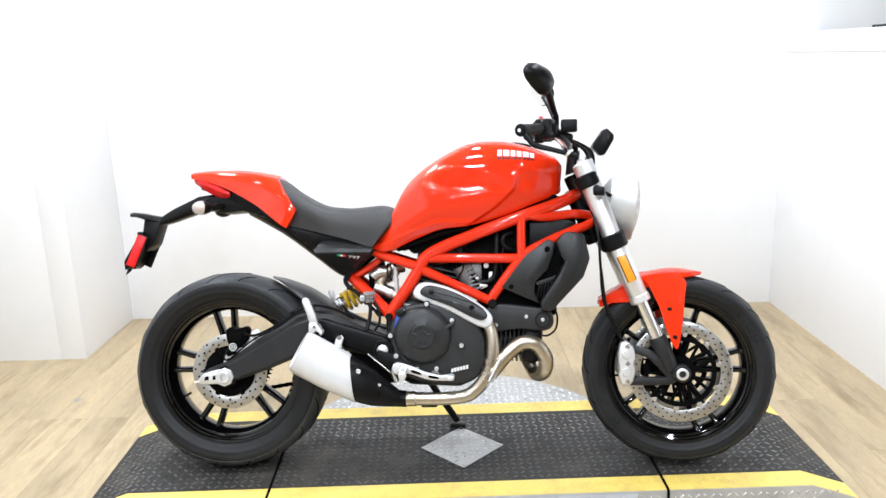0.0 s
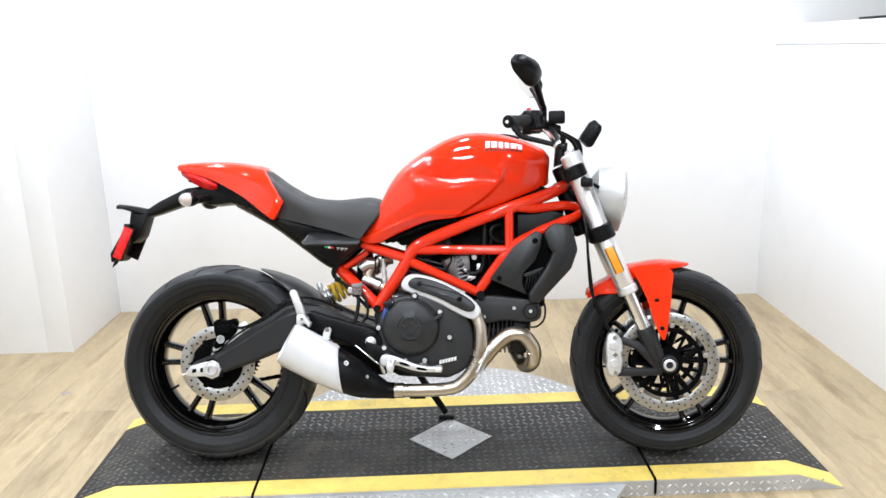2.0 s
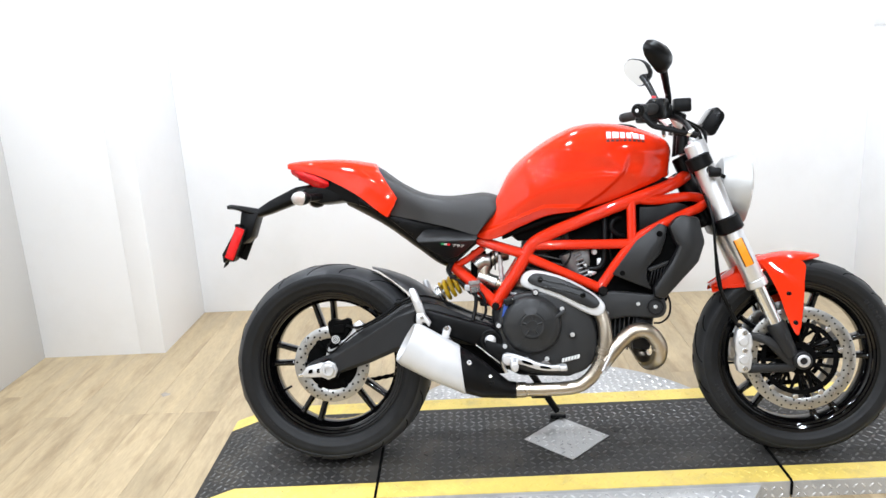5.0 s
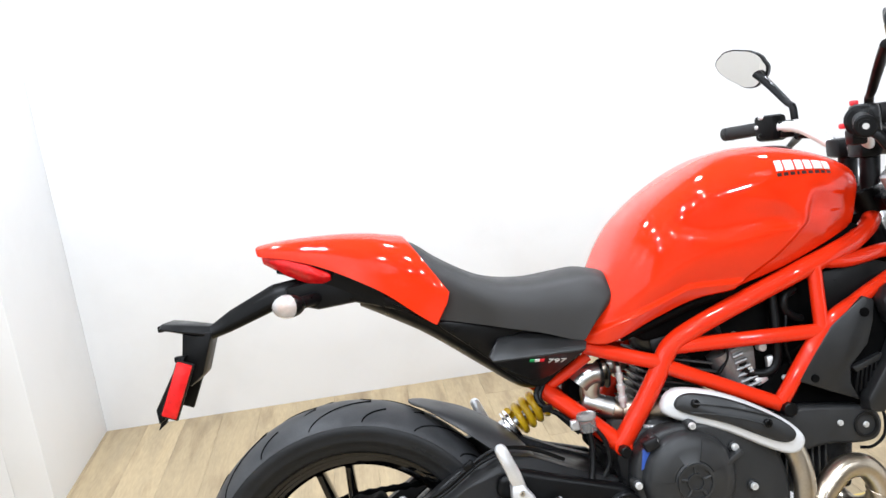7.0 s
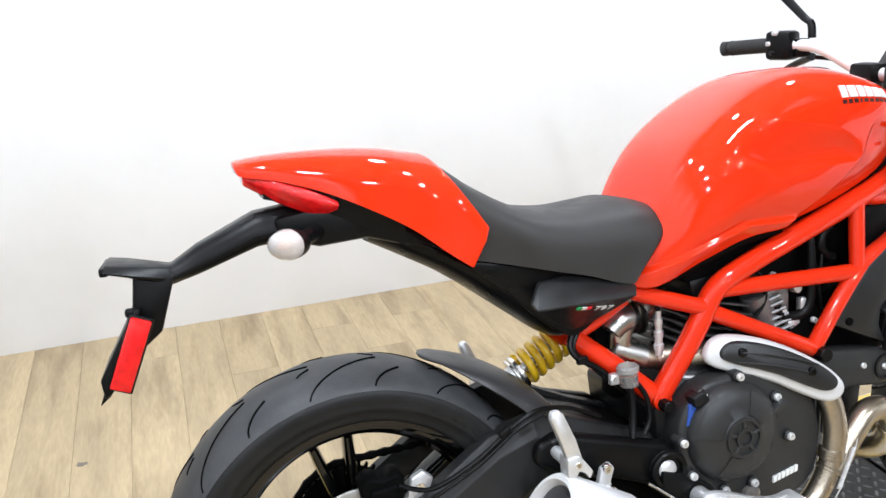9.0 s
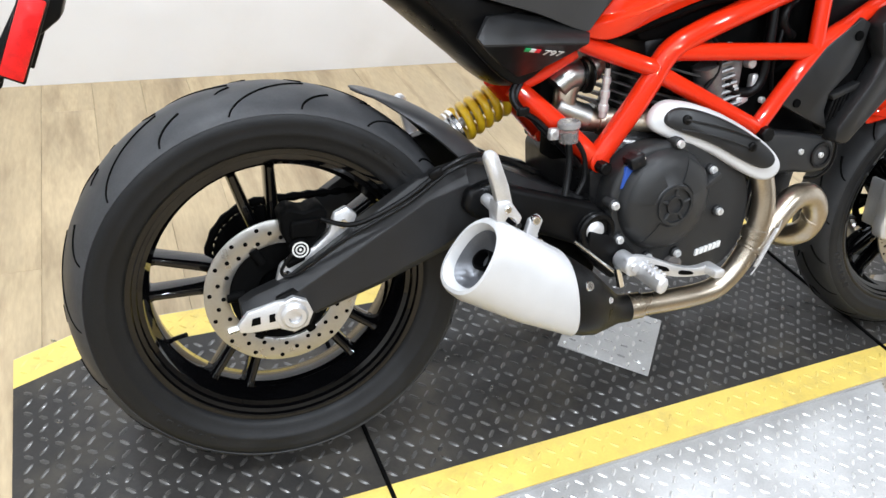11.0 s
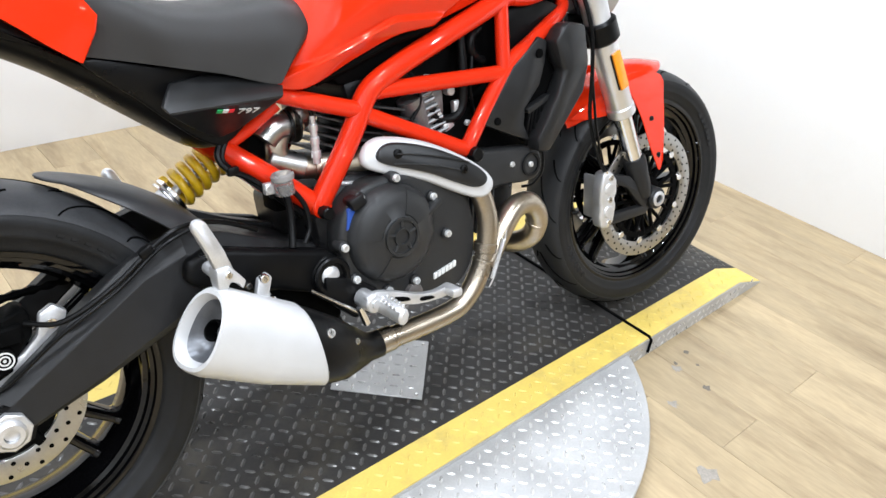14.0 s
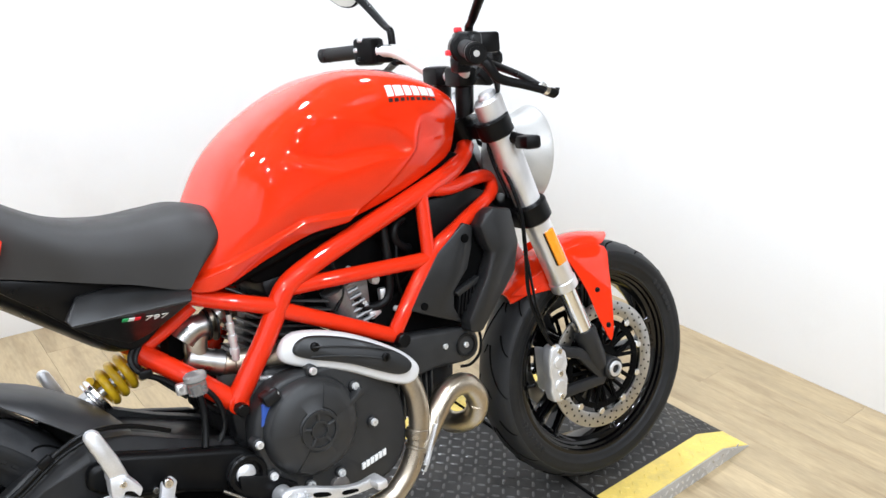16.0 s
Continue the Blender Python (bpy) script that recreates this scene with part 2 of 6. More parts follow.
def lathe(profile, centre, n=48, axis="y"):
    """Turns a closed outline of (radius, along) round an axis through the centre."""
    k = len(profile)
    verts, faces = [], []
    for i in range(n):
        a = 2 * math.pi * i / n
        for r, s in profile:
            c, d = r * math.cos(a), r * math.sin(a)
            v = {"y": (c, s, d), "x": (s, c, d), "z": (c, d, s)}[axis]
            verts.append((centre[0] + v[0], centre[1] + v[1], centre[2] + v[2]))
    for i in range(n):
        for j in range(k):
            faces.append((i * k + j, i * k + (j + 1) % k, ((i + 1) % n) * k + (j + 1) % k, ((i + 1) % n) * k + j))
    bm = raw(verts, faces)
    bmesh.ops.remove_doubles(bm, verts=bm.verts, dist=1e-6)
    return bm


def plate(poly, y0, y1, r=0.003, seg=2, smooth=0):
    """A flat piece cut along an outline in the side view, from y0 to y1, with rounded edges."""
    poly = spline(poly, smooth, True) if smooth else np.array(poly, float)
    k = len(poly)
    verts = [(x, y0, z) for x, z in poly] + [(x, y1, z) for x, z in poly]
    faces = [tuple(range(k)), tuple(range(2 * k - 1, k - 1, -1))] + [(i, (i + 1) % k, k + (i + 1) % k, k + i) for i in range(k)]
    return bevel(raw(verts, faces), r, seg, 50 if smooth else 25)


def box(c, s, r=0.003, m=None, seg=2):
    x, y, z = s[0] / 2, s[1] / 2, s[2] / 2
    v = [(a * x, b * y, d * z) for a in (-1, 1) for b in (-1, 1) for d in (-1, 1)]
    bm = bevel(raw(v, [(0, 1, 3, 2), (4, 6, 7, 5), (0, 4, 5, 1), (2, 3, 7, 6), (0, 2, 6, 4), (1, 5, 7, 3)]), r, seg)
    if m is not None:
        bm.transform(m.to_3x3().to_4x4())
    bm.transform(Matrix.Translation(c))
    return bm


def loft(rings, cap=True):
    k, n = len(rings), len(rings[0])
    verts = [tuple(v) for ring in rings for v in ring]
    faces = [(i * n + j, i * n + (j + 1) % n, (i + 1) * n + (j + 1) % n, (i + 1) * n + j) for i in range(k - 1) for j in range(n)]
    if cap:
        faces += [tuple(range(n)), tuple((k - 1) * n + j for j in range(n))]
    return raw(verts, faces)


def bolt(p, d, r=0.006, h=0.004, n=12):
    p, d = arr(*p), arr(*d) / np.linalg.norm(d)
    return sweep([p - d * 0.004, p + d * h * 0.6, p + d * h, p + d * h, p + d * h * 0.35], [r, r, r * 0.8, r * 0.5, r * 0.45], n)


def finish(name, bm, material, sharp=38):
    me = bpy.data.meshes.new(name)
    bm.to_mesh(me)
    bm.free()
    me.materials.append(material)
    me.shade_smooth()
    me.set_sharp_from_angle(angle=radians(sharp))
    return me


def part(name, bm, material, parent, label="", sharp=38):
    ob = new(name, finish(name, bm, material, sharp))
    ob.parent = parent
    if label:
        tagged(ob, label)
    return ob


def parts(name, bms, material, parent, label=""):
    """One part for each shape."""
    return [part(name, bm, material, parent, label) for bm in bms]


def thing(name, bm, material, label, category, kind="", group="", sharp=38):
    return tagged(new(name, finish(name, bm, material, sharp)), label, category, group, kind)


def table(rows, per=8):
    """Smooth rows of numbers down a table."""
    return spline(rows, per)


# ---- the room ----
BACK, LEFT, FACE, SIDE = 1.665, -1.045, 1.090, -1.64
FRONT_END, FAR_R = -7.0, 5.0
PARTITION = 1.335


def wall(name, x0, y0, z0, x1, y1, z1, label, paint=WALL):
    return thing(name, box(((x0 + x1) / 2, (y0 + y1) / 2, (z0 + z1) / 2), (x1 - x0, y1 - y0, z1 - z0), 0.002), paint, label, "wall", "structure")


wall("wall_back", LEFT, BACK, -0.02, FAR_R, BACK + 0.12, CEILING, "smooth white painted back wall")
wall("wall_recess_side", LEFT - 0.12, FACE, -0.02, LEFT, BACK + 0.12, CEILING, "white painted side of the wall recess")
wall("wall_recess_face", SIDE, FACE, -0.02, LEFT - 0.12, FACE + 0.12, CEILING, "white painted wall face beside the recess")
wall("wall_west", SIDE - 0.12, FRONT_END, -0.02, SIDE, FACE + 0.12, CEILING, "wall running out of the recess, toned to limit bounced light", PALE)
wall("wall_south", SIDE - 0.12, FRONT_END - 0.12, -0.02, FAR_R, FRONT_END, CEILING, "beige painted far wall of the showroom", BEIGE)
wall("wall_east", FAR_R, FRONT_END - 0.12, -0.02, FAR_R + 0.12, BACK + 0.12, CEILING, "beige painted east wall of the showroom", BEIGE)
turn = pose(2.475, BACK, 0, 0, 0, 0)
thing("wall_partition", moved(box((0.06, -1.6, PARTITION / 2 - 0.01), (0.12, 3.2, PARTITION + 0.02), 0.002), turn), WALL,
                  "low white painted partition wall beside the platform", "wall", "structure")
thing("partition_cap", moved(box((0.062, -1.6, PARTITION + 0.0475), (0.136, 3.196, 0.095), 0.004), turn), WALL, "white board capping the low partition", "trim", "structure")
thing("dark_edge_strip", moved(box((0.05, -0.90, PARTITION + 0.101), (0.05, 0.36, 0.012), 0.004), turn), BLACK,
      "thin black strip lying on the partition cap", "strip")
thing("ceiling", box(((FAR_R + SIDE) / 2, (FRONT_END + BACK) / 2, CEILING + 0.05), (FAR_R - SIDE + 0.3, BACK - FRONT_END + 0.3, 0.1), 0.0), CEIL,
      "plain unseen ceiling, darkened to bounce less light", "ceiling", "structure")
for lx, ly in LAMPS:
    c = tagged(new("ceiling_light", None), "round white recessed ceiling downlight", "ceiling light", "downlights in the ceiling")
    c.location = (lx, ly, CEILING)
    part("rim", lathe([(0.135, -0.001), (0.165, -0.001), (0.165, -0.012), (0.150, -0.020), (0.135, -0.020)], (0, 0, 0), 32, "z"), WALL, c, "white metal rim")

# floor: a bed, with loose-laid planks on it
floor = thing("floor", box(((FAR_R + SIDE) / 2, (FRONT_END + BACK) / 2, -0.03), (FAR_R - SIDE, BACK - FRONT_END, 0.04), 0.0), WOOD,
              "pale oak plank floor, lightly worn", "floor", "structure")


# ---- the turntable platform ----
PX, PY, PT = 0.745, 0.045, 0.055          # middle and height of the platform
HW, HL, FLAT = 0.320, 1.215, 1.068        # half width, half length, half length of the level top
J0, J1 = 0.126, 1.366                     # the two joints


def nubs(test, height, pitch=0.0255, size=0.0215, x0=-1.4, x1=1.4, y0=-0.8, y1=0.8):
    """Raised lozenges of tread plate, turned by turns."""
    verts, faces = [], []
    i = 0
    for gx in np.arange(x0, x1, pitch):
        i += 1
        j = 0
        for gy in np.arange(y0, y1, pitch):
            j += 1
            if not test(gx, gy):
                continue
            a = radians(45 if (i + j) % 2 else -45)
            c, s = math.cos(a), math.sin(a)
            z = height(gx, gy)
            k = len(verts)
            for u, v, w in ((-1, 0, 0), (-0.55, -0.17, 0), (0.55, -0.17, 0), (1, 0, 0), (0.55, 0.17, 0), (-0.55, 0.17, 0), (-0.5, 0, 1), (0.5, 0, 1)):
                u, v = u * size / 2, v * size
                x, y = gx + c * u - s * v, gy + s * u + c * v
                verts.append((PX + x, PY + y, height(x, y) + w * 0.0021 - 0.0002))
            faces += [(k, k + 1, k + 6), (k + 1, k + 2, k + 7, k + 6), (k + 2, k + 3, k + 7), (k + 3, k + 4, k + 7), (k + 4, k + 5, k + 6, k + 7), (k + 5, k, k + 6)]
    return raw(verts, faces)


def top(x, y=0):
    return PT if abs(x) <= FLAT else PT - (abs(x) - FLAT) / (HL - FLAT) * (PT - 0.004)


platform = tagged(new("motorcycle_platform", None), "black tread-plate display platform with yellow edge stripes", "platform")
platform.matrix_world = pose(PX, PY, 0, 0, 0, 0.9) @ pose(-PX, -PY, 0)
STRIPE = HW - 0.082
DIA_Y = -0.013                            # the hatch sits a little off the middle


def deck(xa, xb, ya, yb, drop=0.0):
    """A stretch of deck in plan, bent down at the ramped ends."""
    xs = sorted({xa, xb, *[e for e in (-FLAT, FLAT) if xa < e < xb]})
    rings = [[(PX + x, PY + ya, top(x) - drop), (PX + x, PY + yb, top(x) - drop), (PX + x, PY + yb, 0.0), (PX + x, PY + ya, 0.0)] for x in xs]
    return loft(rings)


for xa, xb in ((-HL, J0 - PX - 0.003), (J0 - PX + 0.003, J1 - PX - 0.003), (J1 - PX + 0.003, HL)):
    sec = part("deck_section", deck(xa, xb, -STRIPE, STRIPE), PLATE_BLACK, platform, "black tread plate, worn grey")
    for s in (-1, 1):
        ya, yb = sorted((s * STRIPE, s * HW))
        part("edge_stripe", deck(xa, xb, ya + (0 if s > 0 else 0.0), yb), PLATE_YELLOW, sec, "yellow painted edge stripe")
        part("stripe_tread", nubs(lambda x, y: xa + 0.008 < x < xb - 0.008 and ya + 0.008 < y < yb - 0.008, top), PLATE_YELLOW, sec, "yellow raised lozenges")
    tagged(part("deck_tread", nubs(lambda x, y: xa + 0.01 < x < xb - 0.01 and abs(y) < STRIPE - 0.01 and abs(x) + abs(y - DIA_Y) > 0.135, top, 0.0265, 0.0245), PLATE_NUB, sec,
                "raised lozenges rubbed bright"), kind="stuff")
    # bare metal skirt along both long sides
    for s in (-1, 1):
        xs = sorted({xa, xb, *[e for e in (-FLAT, FLAT) if xa < e < xb]})
        y0, y1 = PY + s * (HW + 0.0005), PY + s * (HW + 0.0035)
        part("skirt", loft([[(PX + x, y0, top(x) - 0.002), (PX + x, y1, top(x) - 0.002), (PX + x, y1, 0), (PX + x, y0, 0)] for x in xs]), PLATE_SILVER, sec,
             "bare metal tread-plate skirt")
        side = nubs(lambda x, y: xa + 0.012 < x < xb - 0.012 and -0.05 < y < -0.006 and top(x) + y > 0.004, lambda x, y: 0.0, pitch=0.024, size=0.019, y0=-0.048, y1=0)
        warp(side, lambda x, y, z: (x, y1 + s * (z + 0.0002), PT + (y - PY)))
        part("skirt_tread", side, NUB_SILVER, sec)
d = 0.1425
diamond = part("diamond_panel", bevel(raw([(PX + a, PY + DIA_Y + b, z) for z in (PT + 0.0005, PT + 0.004) for a, b in ((-d, 0), (0, -d), (d, 0), (0, d))],
               [(3, 2, 1, 0), (4, 5, 6, 7), (0, 1, 5, 4), (1, 2, 6, 5), (2, 3, 7, 6), (3, 0, 4, 7)]), 0.001, 1), PLATE_SILVER, platform, "bare metal diamond-shaped hatch")
part("hatch_tread", nubs(lambda x, y: abs(x) + abs(y - DIA_Y) < 0.122, lambda x, y: PT + 0.004), NUB_SILVER, diamond)
for a, b in ((-1, 0), (0, -1), (1, 0), (0, 1)):
    part("screw", lathe([(0, 0.0065), (0.003, 0.0065), (0.0045, 0.004), (0.0045, 0.003), (0, 0.003)], (PX + a * 0.124, PY + DIA_Y + b * 0.124, PT), 12, "z"), CHROME, diamond)
for jx in (J0, J1):
    part("hinge", sweep([(jx, PY - HW - 0.006, 0.012), (jx, PY - HW - 0.006, PT - 0.004), (jx, PY - HW + 0.002, PT + 0.0015), (jx, PY, PT + 0.0015), (jx, PY + HW - 0.002, PT + 0.0015), (jx, PY + HW + 0.006, PT - 0.004), (jx, PY + HW + 0.006, 0.012)], 0.0042, 8), JOINT, platform, "black hinge line between the sections")
R = 0.634
turntable = thing("turntable_disc", lathe([(0.02, 0.028), (R - 0.002, 0.028), (R, 0.030), (R, 0.043), (R - 0.002, 0.045), (0.02, 0.045)], (PX - 0.01, PY + 0.005, 0), 96, "z"),
                  PLATE_SILVER, "round bare tread-plate turntable under the platform", "turntable")
tagged(part("disc_tread", nubs(lambda x, y: math.hypot(x + 0.01, y - 0.005) < R - 0.016 and abs(y) > HW + 0.014, lambda x, y: 0.045), NUB_SILVER, turntable, "raised bare lozenges"), kind="stuff")
part("pedestal", lathe([(0.02, 0.0), (R - 0.05, 0.0), (R - 0.05, 0.029), (0.02, 0.029)], (PX - 0.01, PY + 0.005, 0), 64, "z"), BLACK, turntable, "black support ring")
for a in (205, 232, 255, 282, 306, 332, 25, 60, 120, 155):
    ca, sa = (R - 0.05) * math.cos(radians(a)), (R - 0.05) * math.sin(radians(a))
    part("bolt", lathe([(0, 0.0495), (0.004, 0.0495), (0.007, 0.047), (0.007, 0.044), (0, 0.044)], (PX - 0.01 + ca, PY + 0.005 + sa, 0), 12, "z"), ALU, turntable)


# ---- the motorcycle: x forward, y to its left, z up, leaning on its side stand ----
bike = tagged(new("motorcycle", None), "red naked motorcycle with black wheels, leaning on its side stand", "motorcycle")
bike.matrix_world = pose(-0.014, -0.032, 0.072, -13.8, 0.25, -2.2)
RA, FA = (0.001, 0, 0.304), (1.461, 0, 0.298)       # axles
RR, FR = 0.320, 0.303                               # tyre radii

# steering: everything on the fork turns a little to the right
HEAD, AXIS = Vector((1.13, 0, 0.90)), Vector((-0.396, 0, 0.918))
STEER = Matrix.Translation(HEAD) @ Matrix.Rotation(radians(-5.5), 4, AXIS) @ Matrix.Translation(-HEAD)


def front(bm):
    bm.transform(STEER)
    bm.transform(Matrix.Translation((0, -0.020, 0)))

    # the bar sits a little forward, and higher on the left
    def seat_bar(x, y, z):
        k = min(1, max(0, (z - 0.93) / 0.06))
        return x + 0.023 * k, y, z + 0.072 * (y + 0.30) * k

    return warp(bm, seat_bar)


def both(name, make, material, parent, label="", place=None):
    """The same part on the right and on the left."""
    for side in (0, 1):
        bm = make()
        if side:
            bm = flip(bm)
        part(name, place(bm) if place else bm, material, parent, label)


def inward(bm, d):
    """Sets a shape nearer the middle of the motorcycle, kept in line as seen from the side."""
    return warp(bm, lambda x, y, z: (x + (x - 0.71) * d / 2.3, y + d, z + (z - 1.25) * d / 2.3))


# wheels -----------------------------------------------------------------
def tyre(axle, radius, width, rim):
    h = width / 2
    outer = [(radius - (radius - rim) * (1 - math.cos(a)) * 0.50, h * math.sin(a)) for a in np.linspace(-1.45, 1.45, 19)]
    r1 = outer[0][0]
    # rounded sidewall with a raised band and a bead over the rim
    wall_in = [(r1 - (r1 - rim) * f, h * (0.995 - 0.17 * f ** 1.6 + d)) for f, d in ((0.2, 0), (0.38, 0.002), (0.42, 0.012), (0.52, 0.014), (0.56, 0.003), (0.80, 0), (0.90, 0.008), (1.0, 0.0))]
    prof = [(r, -y) for r, y in reversed(wall_in)] + outer + wall_in + [(rim - 0.004, h * 0.70), (rim - 0.004, -h * 0.70)]
    return lathe(prof, axle, 96)


def tread_shell(axle, radius, width, rim):
    """The scuffed running surface, laid round the crown."""
    h = width / 2
    outer = [(radius + 0.0007 - (radius - rim) * (1 - math.cos(a)) * 0.50, (h + 0.0006) * math.sin(a)) for a in np.linspace(-1.28, 1.28, 23)]
    return lathe(outer + [(r - 0.004, y * 0.96) for r, y in reversed(outer)], axle, 96)


def groove_strips(axle, radius, width, rim, count):
    """Curved tread grooves lying in the tyre's crown."""
    bms = []
    h = width / 2

    def on(th, f, side):
        a = f * 1.12
        rr = radius - (radius - rim) * (1 - math.cos(a)) * 0.50
        return axle[0] + rr * math.cos(th), axle[1] + side * h * math.sin(a), axle[2] + rr * math.sin(th)

    for i in range(count):
        for side in (-1, 1):
            base = 2 * math.pi * (i + (0.5 if side > 0 else 0)) / count
            lines = [([0.04, 0.16, 0.32, 0.50, 0.68, 0.86, 1.02], [0.00, 0.13, 0.27, 0.39, 0.48, 0.54, 0.57]), ([0.10, 0.17, 0.26], [0.50, 0.56, 0.60]),
                     ([0.42, 0.56, 0.70, 0.84, 1.00], [0.86, 0.95, 1.01, 1.05, 1.07])]
            for fs, ts in lines:
                path = spline([on(base + t * (2 * math.pi / count), f, side) for f, t in zip(fs, ts)], 3)
                bms.append(sweep(path, np.linspace(0.0027, 0.0017, len(path)), 6))
    return join(*bms)


def rim_ring(axle, r, width):
    h = width / 2
    lip = [(r + 0.010, h), (r + 0.004, h + 0.001), (r - 0.004, h - 0.001), (r - 0.006, h - 0.006), (r - 0.012, h - 0.008), (r - 0.014, h - 0.015), (r - 0.021, h - 0.018), (r - 0.023, h * 0.55), (r - 0.031, h * 0.42)]
    back = [(r + 0.010, h - 0.006), (r + 0.002, h - 0.012), (r - 0.012, h * 0.45), (r - 0.016, 0)]
    prof = [(a, -b) for a, b in back[:-1]] + back[::-1] + lip + [(r - 0.034, 0)] + [(a, -b) for a, b in reversed(lip)]
    return lathe(prof, axle, 96)


def spoke(axle, r, a0, a1, hub, w0, w1, y):
    p = arr(axle[0] + hub * math.cos(a0), axle[1] + y, axle[2] + hub * math.sin(a0))
    q = arr(axle[0] + (r - 0.022) * math.cos(a1), axle[1] + y * 0.3, axle[2] + (r - 0.022) * math.sin(a1))
    d = (q - p) / np.linalg.norm(q - p)
    side, up = np.cross(d, arr(0, 1, 0)), arr(0, 1, 0)
    side /= np.linalg.norm(side)
    rings = []
    for f, w, t in ((0, w0, 0.030), (0.5, (w0 + w1) / 2, 0.024), (0.9, w1, 0.024), (1.0, w1 * 1.5, 0.034)):
        c = p + (q - p) * f
        rings.append([c + side * w * sx + up * t * sy for sx, sy in ((-1, -0.55), (-0.55, -1), (0.55, -1), (1, -0.55), (1, 0.55), (0.55, 1), (-0.55, 1), (-1, 0.55))])
    return bevel(loft(rings), 0.0015, 1)


def disc(axle, y, r0, r1, thick=0.005):
    h = thick / 2
    return lathe([(r0, y - h + 0.0005), (r0 + 0.0008, y - h), (r1 - 0.0008, y - h), (r1, y - h + 0.0005), (r1, y + h - 0.0005), (r1 - 0.0008, y + h), (r0 + 0.0008, y + h), (r0, y + h - 0.0005)], axle, 96)


def drillings(axle, y, side, count, radii, r=0.0036):
    """Dark discs on the outer face, in place of the shaded drilled holes."""
    out = []
    for k, rr in enumerate(radii):
        for i in range(count):
            a = 2 * math.pi * (i + (k % 3) / 3 + 0.08 * k) / count
            p = (axle[0] + rr * math.cos(a), y, axle[2] + rr * math.sin(a))
            out.append(rod(p, (p[0], y + side * 0.0004, p[2]), r, 10))
    return join(*out)


def wheel(name, axle, radius, width, rimw, place, phase, label, tread=RUBBER):
    rim = 0.231
    hub = lathe([(0.012, -0.062), (0.034, -0.062), (0.036, -0.05), (0.050, -0.04), (0.050, 0.04), (0.036, 0.05), (0.034, 0.062), (0.012, 0.062)], axle, 40)
    w = part(name, place(join(rim_ring(axle, rim, rimw), hub)), GLOSS_BLACK, bike, label)
    ty = part("tyre", place(tyre(axle, radius, width, rim + 0.006)), RUBBER, w, "black road tyre with a scuffed grey tread")
    part("tread", place(tread_shell(axle, radius, width, rim + 0.006)), tread, w, "road tread with cut grooves")
    tagged(part("tread_groove", place(groove_strips(axle, radius, width, rim + 0.006, 9)), JOINT, w), kind="stuff")
    hs = width / 2 * 0.962
    for k in range(12):
        for side in (-1, 1):
            a = radians(phase - 60 + 4.2 * k + (155 if k > 5 else 0))
            blk = box((0, 0, 0), (0.011, 0.003, 0.014), 0.001, Matrix.Rotation(math.pi / 2 - a, 4, "Y"), 1)
            part("sidewall_mark", place(moved(blk, Matrix.Translation((axle[0] + (radius - 0.046) * math.cos(a), side * hs, axle[2] + (radius - 0.046) * math.sin(a))))), RUBBER, ty)
    for i in range(5):
        a = radians(phase + 72 * i)
        for s in (-1, 1):
            part("spoke", place(spoke(axle, rim, a + s * 0.20, a + s * 0.155, 0.050, 0.0105, 0.0086, 0.006)), GLOSS_BLACK, w)
    va = radians(phase + 108)
    part("valve", place(rod((axle[0] + 0.196 * math.cos(va), 0, axle[2] + 0.196 * math.sin(va)), (axle[0] + 0.172 * math.cos(va), -0.012, axle[2] + 0.172 * math.sin(va)), 0.004)), BLACK, w)
    return w


wheel("rear_wheel", RA, RR, 0.185, 0.140, lambda q: moved(q, Matrix.Translation((0, -0.006, 0))), 100, "gloss black five-pair spoked rear wheel", TREAD)
rd = part("brake_disc", disc(RA, -0.070, 0.084, 0.1225), DISC, bike, "drilled steel rear brake disc")
tagged(part("hole_disc", drillings(RA, -0.0725, -1, 16, (0.093, 0.103, 0.114)), JOINT, rd), kind="stuff")
part("carrier", lathe([(0.040, -0.064), (0.066, -0.067), (0.083, -0.0685), (0.083, -0.062), (0.040, -0.055)], RA, 40), DARK, rd, "black disc carrier")
parts("carrier_arm", [rod((RA[0] + 0.06 * math.cos(a), -0.066, RA[2] + 0.06 * math.sin(a)), (RA[0] + 0.088 * math.cos(a), -0.068, RA[2] + 0.088 * math.sin(a)), 0.009)
                      for a in np.linspace(0, 2 * math.pi, 7)[:-1]], DARK, rd)
sp = []
for i in range(42):
    a0 = 2 * math.pi * i / 42
    for f, r in ((0.0, 0.092), (0.28, 0.092), (0.42, 0.101), (0.60, 0.101), (0.74, 0.092)):
        sp.append((RA[0] + r * math.cos(a0 + f * 0.1496), RA[2] + r * math.sin(a0 + f * 0.1496)))
part("sprocket", join(plate(sp, 0.084, 0.091, 0), lathe([(0.03, 0.08), (0.05, 0.08), (0.05, 0.094), (0.03, 0.094)], RA, 32)), DARK, bike, "black steel rear sprocket")
chain = [(RA[0] + 0.101 * math.cos(a), 0.0875, RA[2] + 0.101 * math.sin(a)) for a in np.linspace(math.pi * 0.5, math.pi * 1.5, 22)]
chain = chain + [(0.50, 0.0875, RA[2] - 0.01)] + [(0.535, 0.0875, 0.385)] + [(0.50, 0.0875, RA[2] + 0.12)]
path = []
for i in range(len(chain)):
    p, q = arr(*chain[i]), arr(*chain[(i + 1) % len(chain)])
    m = max(1, int(np.linalg.norm(q - p) / 0.0125))
    path += [p + (q - p) * j / m for j in range(m)]
rad = [0.0085 if i % 2 else 0.0062 for i in range(len(path))]
